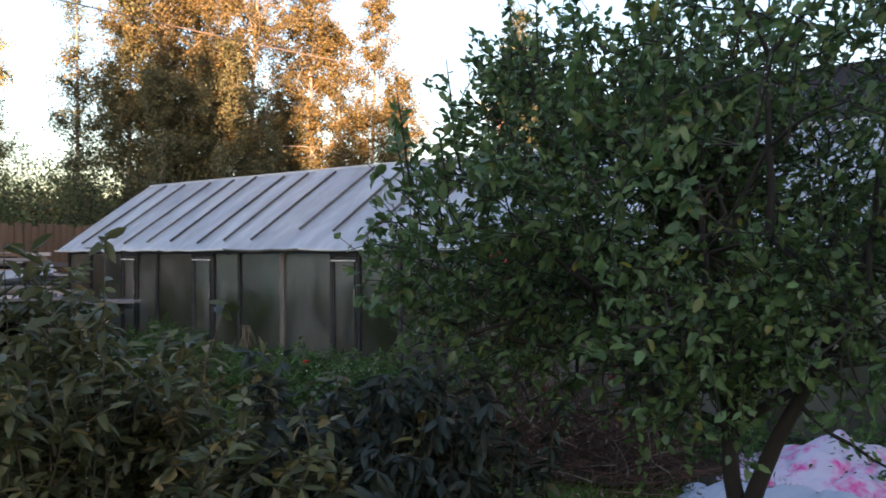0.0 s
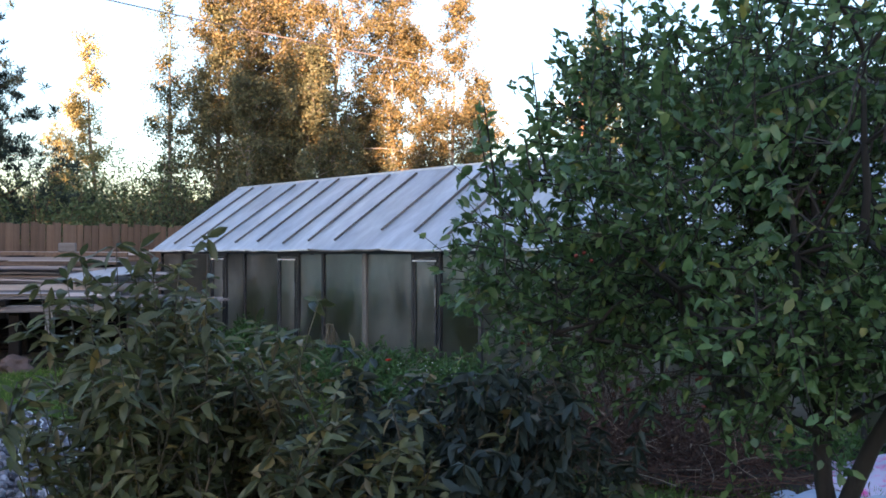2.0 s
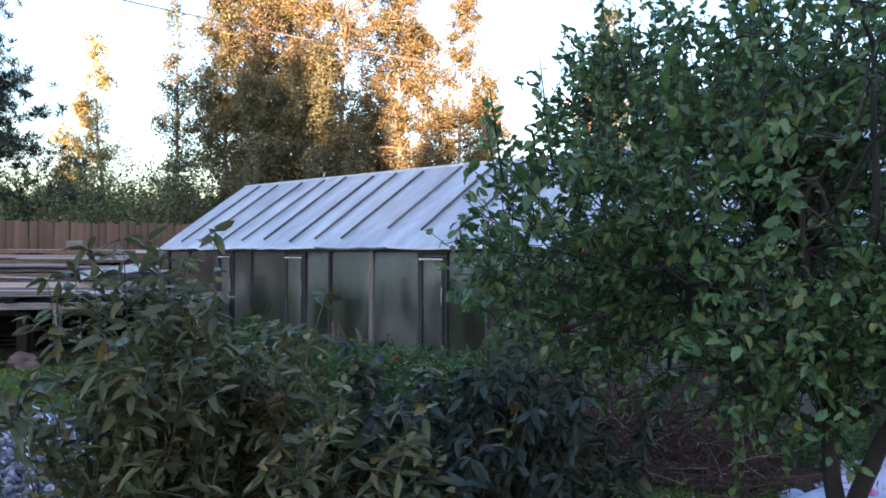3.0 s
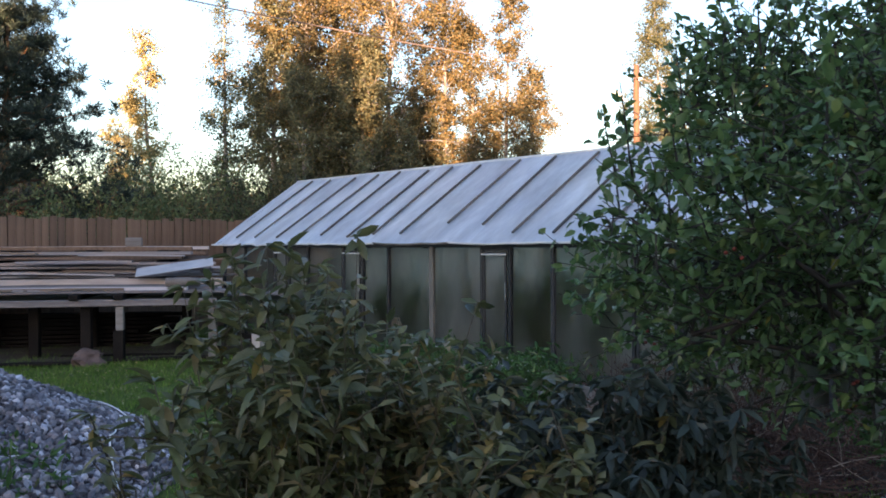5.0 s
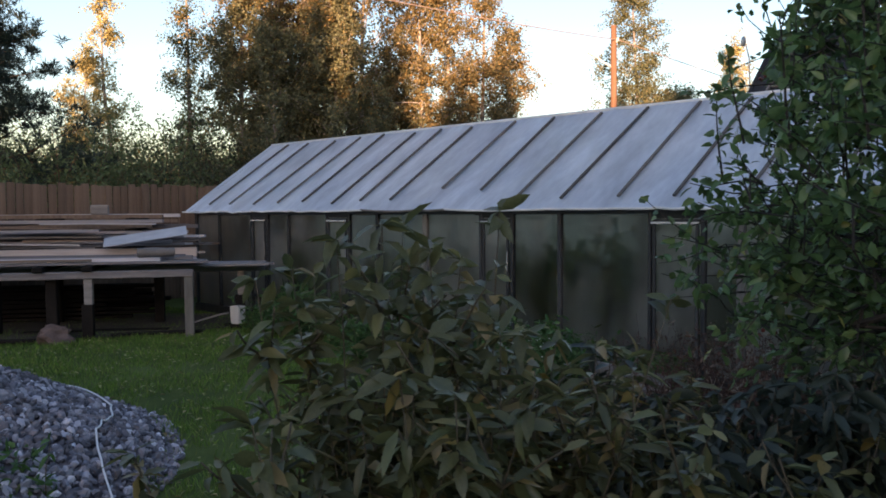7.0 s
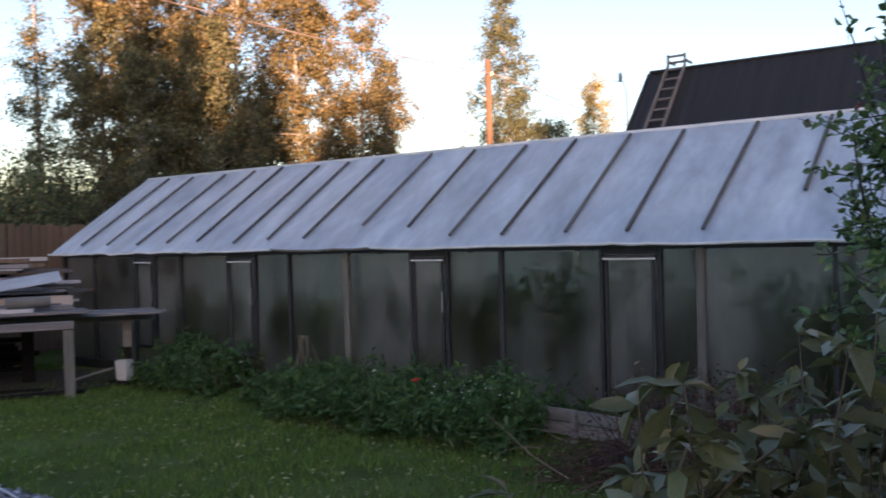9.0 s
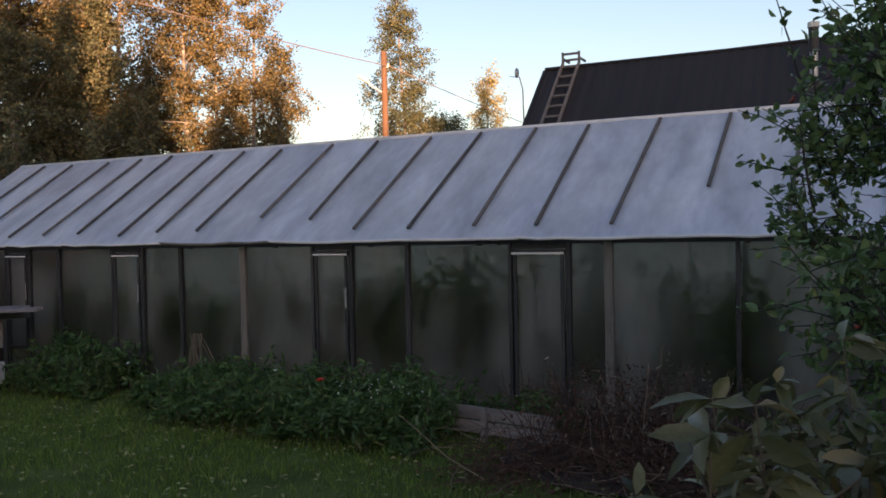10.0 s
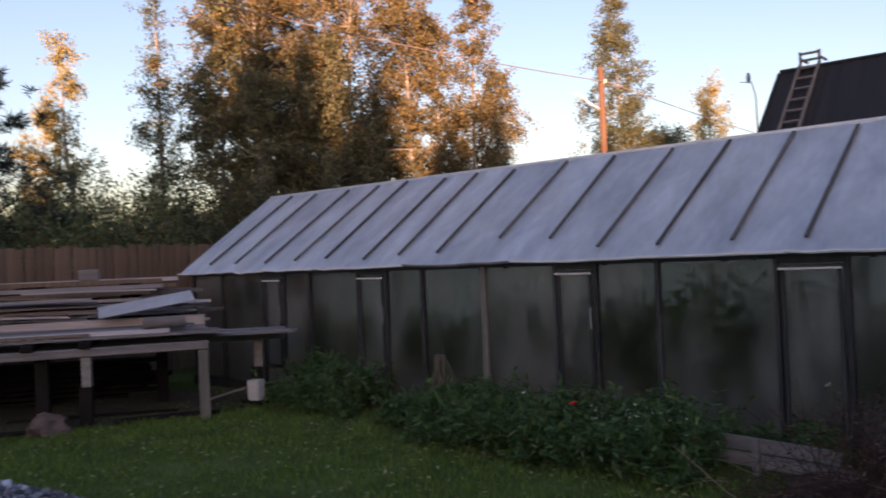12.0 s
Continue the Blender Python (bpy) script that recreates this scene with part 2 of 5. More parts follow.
M_SHRUBDARK = leafage("alder_leaves", ((0.0, (0.036, 0.048, 0.024)), (0.8, (0.060, 0.074, 0.036)), (1.0, (0.11, 0.10, 0.04))), rough=0.6)
M_APPLEFRUIT = material("small_red_apples", (0.16, 0.022, 0.020), (0.26, 0.05, 0.035), rough=0.35, scale=30, bump=0)
M_POPPY = material("poppy_petals", (0.75, 0.035, 0.020), (0.85, 0.08, 0.04), rough=0.6, scale=20, bump=0, through=0.2)
M_WHITEFLOWER = material("white_petals", (0.75, 0.75, 0.70), (0.82, 0.82, 0.78), rough=0.6, scale=20, bump=0)
M_CLOTH = material("floral_cloth", (0.66, 0.64, 0.78), (0.85, 0.10, 0.42), rough=0.9, scale=7, fine=3, bump=0.2, c=(0.68, 0.62, 0.80), c_at=0.72, top=0.93)
M_CLOTHBLUE = material("blue_grey_cloth", (0.52, 0.57, 0.68), (0.40, 0.47, 0.62), rough=0.9, scale=3, fine=6, bump=0.2)


# ---- mesh building ----
class Heap:
    """Gathers triangles and turns them into one mesh."""

    def __init__(self):
        self.v, self.f, self.n = [], [], 0

    def add(self, v, f):
        self.v.append(np.asarray(v, float))
        self.f.append(np.asarray(f, int) + self.n)
        self.n += len(v)
        return self

    def mesh(self, name, smooth=False):
        v, f = np.concatenate(self.v), np.concatenate(self.f)
        me = bpy.data.meshes.new(name)
        me.vertices.add(len(v))
        me.vertices.foreach_set("co", v.ravel())
        me.loops.add(f.size)
        me.loops.foreach_set("vertex_index", f.ravel())
        me.polygons.add(len(f))
        me.polygons.foreach_set("loop_start", np.arange(0, f.size, 3))
        me.polygons.foreach_set("use_smooth", np.full(len(f), smooth))
        me.update(calc_edges=True)
        me.validate()
        return me


def part(name, shape, mat, parent=None, label="", smooth=False):
    me = shape.mesh(name, smooth) if isinstance(shape, Heap) else shape
    if isinstance(me, bmesh.types.BMesh):
        bm, me = me, bpy.data.meshes.new(name)
        bm.to_mesh(me)
        bm.free()
    if not me.materials:
        me.materials.append(mat)
    ob = new(name, me)
    if parent:
        ob.parent = parent
    return tagged(ob, label=label)


def thing(name, label, category, at=(0, 0, 0), turn=0.0, group="", kind=""):
    ob = new(name)
    ob.empty_display_size = 0.1
    ob.matrix_basis = pose(*at, 0, 0, turn)
    return tagged(ob, label, category, group, kind)


BOX_F = [(0, 2, 1), (0, 3, 2), (4, 5, 6), (4, 6, 7), (0, 1, 5), (0, 5, 4), (1, 2, 6), (1, 6, 5), (2, 3, 7), (2, 7, 6), (3, 0, 4), (3, 4, 7)]


def box(x0, x1, y0, y1, z0, z1, bevel=0.0):
    """A box mesh, with bevelled edges if asked."""
    bm = bmesh.new()
    bmesh.ops.create_cube(bm, size=1, matrix=Matrix.LocRotScale(((x0 + x1) / 2, (y0 + y1) / 2, (z0 + z1) / 2), None, (x1 - x0, y1 - y0, z1 - z0)))
    if bevel:
        bmesh.ops.bevel(bm, geom=bm.edges[:], offset=bevel, segments=1, affect="EDGES")
    return bm


def board(length, width, thick, rng, warp=0.01):
    """A sawn board along x with a slight bow, a twist and worn ends; its foot is at z = 0."""
    n, v, f = 7, [], []
    for i in range(n):
        s = i / (n - 1)
        sag = warp * math.sin(s * math.pi) * rng.uniform(0.6, 1.2)
        w = width * (1 - 0.05 * rng.random()) / 2
        x = (s - 0.5) * length
        v += [(x, -w, sag), (x, w, sag), (x, w, sag + thick), (x, -w, sag + thick)]
    for i in range(n - 1):
        a = 4 * i
        for j in range(4):
            p, q = a + j, a + (j + 1) % 4
            f += [(p, p + 4, q + 4), (p, q + 4, q)]
    e = 4 * (n - 1)
    f += [(0, 1, 2), (0, 2, 3), (e, e + 2, e + 1), (e, e + 3, e + 2)]
    return Heap().add(v, f)


def tube(points, radii, seg=6):
    """A tapered tube through points."""
    pts = [Vector(p) for p in points]
    v, f = [], []
    side = Vector((0.31, 0.87, 0.38))
    for i, p in enumerate(pts):
        d = (pts[min(i + 1, len(pts) - 1)] - pts[max(i - 1, 0)]).normalized()
        a = d.cross(side)
        a = a.normalized() if a.length > 0.05 else d.orthogonal().normalized()
        b = d.cross(a)
        for j in range(seg):
            w = 2 * math.pi * j / seg
            v.append(p + (a * math.cos(w) + b * math.sin(w)) * radii[i])
    for i in range(len(pts) - 1):
        for j in range(seg):
            p, q = i * seg + j, i * seg + (j + 1) % seg
            f += [(p, q, q + seg), (p, q + seg, p + seg)]
    v += [pts[0], pts[-1]]
    e = (len(pts) - 1) * seg
    for j in range(seg):
        f += [(len(v) - 2, (j + 1) % seg, j), (len(v) - 1, e + j, e + (j + 1) % seg)]
    return np.array([tuple(p) for p in v]), np.array(f)


def unit(a):
    return a / np.maximum(np.linalg.norm(a, axis=-1, keepdims=True), 1e-9)


def leaves(heap, at, along, length, width, rng, full=True, flat=0.5):
    """Leaves at many places: folded and curled ones of eight triangles, or plain lozenges of two."""
    n = len(at)
    if n == 0:
        return
    a = unit(along)
    up = unit(rng.normal(size=(n, 3)) * (1 - flat) + np.array([0, 0, 1.0]) * flat)
    s = unit(np.cross(a, up))
    u = np.cross(s, a)
    L, W = length[:, None], width[:, None]
    if not full:
        v = np.stack([at, at + a * L * 0.45 + s * W * 0.5, at + a * L, at + a * L * 0.45 - s * W * 0.5], 1).reshape(-1, 3)
        f = (np.array([(0, 1, 2), (0, 2, 3)])[None] + 4 * np.arange(n)[:, None, None]).reshape(-1, 3)
        heap.add(v, f)
        return
    curl = rng.uniform(-0.05, 0.40, (n, 1)) * L
    lift = rng.uniform(0.05, 0.35, (n, 1)) * W
    rows = [at,
            at + a * L * 0.33 - s * W * 0.46 + u * (lift - curl * 0.06), at + a * L * 0.33 - u * curl * 0.10, at + a * L * 0.33 + s * W * 0.46 + u * (lift - curl * 0.06),
            at + a * L * 0.68 - s * W * 0.38 + u * (lift * 0.8 - curl * 0.45), at + a * L * 0.68 - u * curl * 0.48, at + a * L * 0.68 + s * W * 0.38 + u * (lift * 0.8 - curl * 0.45),
            at + a * L * 0.97 - u * curl]
    f0 = np.array([(0, 3, 2), (0, 2, 1), (1, 2, 5), (1, 5, 4), (2, 3, 6), (2, 6, 5), (4, 5, 7), (5, 6, 7)])
    heap.add(np.stack(rows, 1).reshape(-1, 3), (f0[None] + 8 * np.arange(n)[:, None, None]).reshape(-1, 3))


def wander(rng, start, way, length, steps, wobble, pull=(0, 0, 0)):
    """A bent line: a list of points."""
    p, d, out = np.array(start, float), np.array(way, float), [np.array(start, float)]
    d /= np.linalg.norm(d)
    for _ in range(steps):
        d = d + rng.normal(size=3) * wobble + np.array(pull)
        d /= np.linalg.norm(d)
        p = p + d * length / steps
        out.append(p.copy())
    return out


def leaf_pieces(parent, places, ways, sizes, widths, mat, rng, count):
    """Single leaves as objects of their own that share a few meshes."""
    forms = []
    for _ in range(6):
        h = Heap()
        leaves(h, np.zeros((1, 3)), np.array([[0, 1.0, 0]]), np.ones(1), np.array([widths]), rng, True, 1.0)
        me = h.mesh("leaf", True)
        me.materials.append(mat)
        forms.append(me)
    for i in range(count):
        ob = new("leaf", forms[i % 6])
        ob.parent = parent
        z = Vector(rng.normal(size=3) * 0.5 + (0, 0, 0.9)).normalized()
        y = Vector(ways[i]).normalized()
        x = y.cross(z).normalized()
        m = Matrix((x, y, x.cross(y))).transposed().to_4x4()
        ob.matrix_basis = Matrix.Translation(places[i]) @ m @ Matrix.Diagonal((sizes[i],) * 3 + (1,))


# ---- ground ----
def build_ground():
    """One sheet to the horizon, finer and slightly uneven near the garden."""
    xs = np.concatenate([[-900, -300, -120, -60], np.arange(-32, 16.1, 0.6), [30, 60, 120, 300, 900]])
    ys = np.concatenate([[-900, -300, -120, -50], np.arange(-6, 36.1, 0.6), [60, 120, 300, 900]])
    v = []
    for y in ys:
        for x in xs:
            near = max(abs(x + 8), abs(y - 15)) < 24
            v.append((x, y, 0.03 * noise.noise((x * 0.7, y * 0.7, 0)) - 0.02 if near else -0.05))
    w, f = len(xs), []
    for j in range(len(ys) - 1):
        for i in range(w - 1):
            a = j * w + i
            f += [(a, a + 1, a + w + 1), (a, a + w + 1, a + w)]
    return tagged(part("ground", Heap().add(v, f), M_GROUND, smooth=True), "mown autumn lawn and garden soil", "ground", kind="structure")


build_ground()


# ---- board fence along the back of the garden ----
FENCE_X = -11.05


def build_fence():
    rng = np.random.default_rng(5)
    root = thing("fence", "tall brown vertical board fence, weathered", "fence", (FENCE_X, 0, 0), kind="structure")
    for y in np.arange(-6, 13, 2.45):
        part("fence_post", box(-0.16, -0.06, y + 0.08, y + 0.18, 0, 1.95, 0.006), M_FENCE, root)
    for z in (0.45, 1.55):
        part("fence_rail", box(-0.06, -0.024, -6, 13, z, z + 0.09, 0.005), M_FENCE, root)
    forms = []
    for i in range(5):
        w = (0.112, 0.122, 0.118, 0.128, 0.108)[i]
        bm = box(-0.012, 0.012, -w / 2, w / 2, 0, 1, 0.004)
        me = bpy.data.meshes.new("fence_board")
        bm.to_mesh(me)
        bm.free()
        me.materials.append(M_FENCE)
        forms.append((w, me))
    y = -6.0
    while y < 13:
        w, me = forms[int(rng.integers(5))]
        ob = new("fence_board", me)
        ob.parent = root
        ob.matrix_basis = pose(0.0 + rng.uniform(-0.004, 0.008), y + w / 2, 0.04, rng.uniform(-0.5, 0.5), 0, 0) @ Matrix.Diagonal((1, 1, 1.96 + rng.uniform(-0.025, 0.03), 1))
        y += w + rng.uniform(0.003, 0.012)
    for yy in (6.62, 0.9):
        part("cover_board", box(0.018, 0.042, yy, yy + 0.13, 0.03, 2.03, 0.004), M_FENCE, root)


build_fence()

# ---- greenhouse ----
WALL_Y, EAVE_Z, RIDGE_Y, RIDGE_Z, BACK_Y = 6.93, 1.53, 8.48, 2.70, 10.03
GH_L, GH_R = -9.80, 3.35
POSTS = [-9.74, -9.04, -8.13, -7.72, -7.21, -6.34, -5.88, -5.33, -4.49, -3.63, -3.19, -2.58, -1.57, -1.05, -0.71, 0.29, 1.26, 2.25, 3.29]
OPENERS = {2: "vent", 5: "vent", 9: "vent", 12: "door"}
BATTENS = [(-9.30, 0.02), (-8.70, 0.0), (-8.03, 0.0), (-7.45, 0.0), (-6.88, 0.02), (-6.17, 0.0), (-5.65, 0.02), (-5.09, 0.02), (-4.38, 0.12), (-3.73, 0.10),
           (-3.12, 0.02), (-2.53, 0.0), (-1.88, 0.0), (-1.30, 0.02), (-0.65, 0.0), (0.05, 0.25), (0.68, 0.05), (1.34, 0.1), (2.0, 0.0), (2.65, 0.05), (3.2, 0.0)]


def build_greenhouse():
    rng = np.random.default_rng(8)
    root = thing("greenhouse", "long low greenhouse with milky sheet roof and dark wooden posts", "greenhouse", (0, 0, 0))
    for i, x in enumerate(POSTS):
        pale = i in (8, 14)
        w = 0.072 if pale else rng.uniform(0.03, 0.045)
        part("post", box(x - w / 2, x + w / 2, WALL_Y - 0.03, WALL_Y + 0.035, -0.05, EAVE_Z - 0.02, 0.004), M_PALEPOST if pale else M_POST, root, "pale bare wood" if pale else "")
        if i < len(POSTS) - 1:
            x1 = POSTS[i + 1]
            a, b = x + 0.025, x1 - 0.025
            # sheet with a shallow bulge between the posts
            h, nx, nz = Heap(), 6, 6
            v = [(a + (b - a) * p / nx, WALL_Y + 0.006 - 0.012 * math.sin(math.pi * p / nx) * math.sin(math.pi * q / nz) + rng.normal() * 0.0015, 0.04 + (EAVE_Z - 0.08) * q / nz)
                 for q in range(nz + 1) for p in range(nx + 1)]
            f = []
            for q in range(nz):
                for p in range(nx):
                    k = q * (nx + 1) + p
                    f += [(k, k + 1, k + nx + 2), (k, k + nx + 2, k + nx + 1)]
            part("wall_sheet", h.add(v, f), M_FILM_WALL, root, smooth=True)
            if i in OPENERS:
                leaf = part("door" if OPENERS[i] == "door" else "vent_window", box(a, b, WALL_Y - 0.040, WALL_Y - 0.012, EAVE_Z - 0.12, EAVE_Z - 0.075, 0.004), M_POST, root,
                            "narrow framed opening leaf")
                bottom = 0.06 if OPENERS[i] == "door" else 0.35
                for s in (a + 0.012, b - 0.040):
                    part("stile", box(s, s + 0.028, WALL_Y - 0.038, WALL_Y - 0.014, bottom, EAVE_Z - 0.12, 0.003), M_POST, leaf)
                part("rail", box(a + 0.012, b - 0.012, WALL_Y - 0.037, WALL_Y - 0.015, bottom - 0.04, bottom, 0.003), M_POST, leaf)
                part("lintel", box(a - 0.03, b + 0.03, WALL_Y - 0.02, WALL_Y + 0.02, EAVE_Z - 0.07, EAVE_Z - 0.005, 0.003), M_POST, root, "dark board over the opening")
                part("drip_edge", box(a, b, WALL_Y - 0.052, WALL_Y - 0.041, EAVE_Z - 0.118, EAVE_Z - 0.100, 0.002), M_PALE, leaf, "pale worn top edge")
                if OPENERS[i] == "vent":
                    part("handle", box(b - 0.03, b - 0.012, WALL_Y - 0.055, WALL_Y - 0.041, EAVE_Z - 0.62, EAVE_Z - 0.42, 0.003), M_METAL, leaf, "worn metal handle")
    # frame
    part("eave_beam", box(GH_L, GH_R, WALL_Y - 0.012, WALL_Y + 0.05, EAVE_Z - 0.03, EAVE_Z + 0.03, 0.004), M_POST, root)
    part("sill_board", box(GH_L, GH_R, WALL_Y - 0.035, WALL_Y - 0.010, -0.05, 0.10, 0.004), M_POST, root)
    part("back_beam", box(GH_L, GH_R, BACK_Y - 0.05, BACK_Y + 0.01, EAVE_Z - 0.03, EAVE_Z + 0.03, 0.004), M_POST, root)
    part("ridge_beam", box(GH_L, GH_R, RIDGE_Y - 0.02, RIDGE_Y + 0.02, RIDGE_Z - 0.14, RIDGE_Z - 0.04, 0.004), M_POST, root)
    for x in np.linspace(GH_L + 0.05, GH_R - 0.05, 9):
        part("back_post", box(x - 0.03, x + 0.03, BACK_Y - 0.04, BACK_Y + 0.02, -0.05, EAVE_Z, 0.004), M_POST, root)
    part("back_sheet", box(GH_L, GH_R, BACK_Y + 0.022, BACK_Y + 0.028, 0.02, EAVE_Z), M_FILM_BACK, root)
    # roof sheets, one to a bay between the battens, slightly rippled and sagging, front and back
    seams = [GH_L - 0.12] + [x - 0.005 for x, _ in BATTENS] + [GH_R + 0.08]
    for sign in (1, -1):
        edge_y = (WALL_Y - 0.13) if sign == 1 else (BACK_Y + 0.13)
        for x0, x1 in zip(seams, seams[1:]):
            nx, ns, v, f = 8, 10, [], []
            for q in range(ns + 1):
                s = q / ns
                for p in range(nx + 1):
                    x = x0 + (x1 - x0) * p / nx
                    belly = 0.014 * math.sin(math.pi * p / nx) * math.sin(math.pi * s) * (1 + 0.6 * noise.noise((x * 0.9, 3.1, sign)))
                    dip = 0.010 * noise.noise((x * 1.7, s * 3, 1.3)) + 0.005 * noise.noise((x * 5, s * 6, 4.2))
                    sag = -0.020 * (1 - s) ** 4 * abs(math.sin(x * 2.3)) + 0.03 * noise.noise((x * 0.35, 0.3, 7.7)) * (1 - s) * 0.5
                    v.append((x, edge_y + (RIDGE_Y - edge_y) * s, 1.56 + (RIDGE_Z - 1.56) * s + dip + sag - belly))
            for q in range(ns):
                for p in range(nx):
                    k = q * (nx + 1) + p
                    f += [(k, k + 1, k + nx + 2), (k, k + nx + 2, k + nx + 1)] if sign == 1 else [(k, k + nx + 2, k + 1), (k, k + nx + 1, k + nx + 2)]
            part("roof_sheet", Heap().add(v, f), M_FILM_ROOF_SKY, root, smooth=True)
    k = (RIDGE_Z - 1.56) / (RIDGE_Y - (WALL_Y - 0.13))
    tilt = math.degrees(math.atan(k))
    for x, low in BATTENS:
        s0, s1 = 0.05 + low + rng.uniform(0, 0.03), 0.95 + rng.uniform(-0.02, 0.015)
        y0, y1 = WALL_Y - 0.13 + s0 * 1.68, WALL_Y - 0.13 + s1 * 1.68
        z0 = 1.56 + (y0 - WALL_Y + 0.13) * k
        ob = part("roof_batten", box(-0.016, 0.016, 0, (y1 - y0) / math.cos(radians(tilt)), 0.002, 0.026, 0.004), M_BATTEN, root)
        lean = math.degrees(math.atan2(rng.uniform(0.02, 0.10), 1.55))
        ob.matrix_basis = pose(x - 0.03, y0, z0 + 0.010, tilt, 0, 0) @ pose(0, 0, 0, 0, 0, -lean)
        rafter = part("rafter", box(x - 0.02, x + 0.02, -0.02, 1.98, -0.07, -0.03), M_POST, root)
        rafter.matrix_basis = pose(0, WALL_Y - 0.04, 1.60, tilt - 0.4, 0, 0)
    # eave edge: overlapping lengths of pale edging with a dark gap under them
    x = GH_L - 0.14
    while x < GH_R:
        w = min(rng.uniform(0.9, 1.7), GH_R + 0.1 - x)
        n, rusty = 7, -5.9 < x < -4.4
        p = [(x + w * i / (n - 1), WALL_Y - 0.137 + rng.normal() * 0.003, 1.554 + rng.normal() * 0.006 - 0.010 * math.sin(math.pi * i / (n - 1))) for i in range(n)]
        part("eave_strip", Heap().add(*tube(p, [0.014] * n, 6)), M_PALEPOST if rusty else M_EAVE, root, "bare brownish edging" if rusty else "")
        x += w - 0.02
    part("ridge_cap", Heap().add(*tube([(GH_L - 0.1, RIDGE_Y, RIDGE_Z - 0.012), (GH_R, RIDGE_Y, RIDGE_Z - 0.012)], [0.028, 0.028], 8)), M_EAVE, root, smooth=True)
    # gable ends
    for x in (GH_L, GH_R):
        v = [(x, WALL_Y, 0), (x, BACK_Y, 0), (x, BACK_Y, EAVE_Z), (x, RIDGE_Y, RIDGE_Z - 0.06), (x, WALL_Y, EAVE_Z)]
        part("gable_sheet", Heap().add(v, [(0, 1, 2), (0, 2, 4), (2, 3, 4)]), M_FILM_WALL, root)
        part("verge_board", Heap().add(*tube([(x, WALL_Y - 0.1, 1.55), (x, RIDGE_Y, RIDGE_Z - 0.03)], [0.022, 0.022], 4)), M_POST, root)
    # earth bed inside
    part("inner_bed", box(GH_L + 0.1, GH_R - 0.1, WALL_Y + 0.12, BACK_Y - 0.1, -0.04, 0.10, 0.02), M_SOIL, root, "dark soil bed")
    return root


build_greenhouse()


def build_vines():
    """Tall crop plants in the greenhouse, seen dimly through the sheets."""
    for seed, (x0, x1, tall) in enumerate(((-9.3, -7.2, 0.70), (-7.1, -5.0, 0.75), (-4.9, -2.9, 0.95), (-2.9, -0.9, 1.05), (-0.8, 1.2, 0.95), (1.3, 3.0, 0.85))):
        rng = np.random.default_rng(100 + seed)
        root = thing("crop_plants", "dim green climbing crop behind milky greenhouse sheets", "plant", ((x0 + x1) / 2, 7.9, 0.1), group="greenhouse crop")
        stems, leaf = Heap(), Heap()
        for _ in range(60):
            p = wander(rng, (rng.uniform(x0, x1) - (x0 + x1) / 2, rng.uniform(-0.22, 0.9), 0), (rng.normal() * 0.1, rng.normal() * 0.1, 1), tall * rng.uniform(0.45, 1.15), 6, 0.1)
            stems.add(*tube(p, np.linspace(0.012, 0.005, 7), 4))
            base = np.array(p)[rng.integers(1, 7, 90)]
            at = base + rng.normal(size=(90, 3)) * (0.16, 0.16, 0.12)
            at[:, 1:] = np.maximum(at[:, 1:], (-0.42, 0.03))
            leaves(leaf, at, rng.normal(size=(90, 3)) + (0, 0, -0.3), rng.uniform(0.06, 0.12, 90), rng.uniform(0.035, 0.065, 90), rng, False)
        tagged(part("stemwork", stems, M_STEM, root), kind="stuff")
        part("foliage", leaf, M_VINE, root)


build_vines()


# ---- house behind, with ladder and chimney ----
HX0, HX1, HRIDGE_Y, HRIDGE_Z, HEAVE_Y, HEAVE_Z = -5.2, 6.2, 18.45, 5.25, 15.6, 2.45


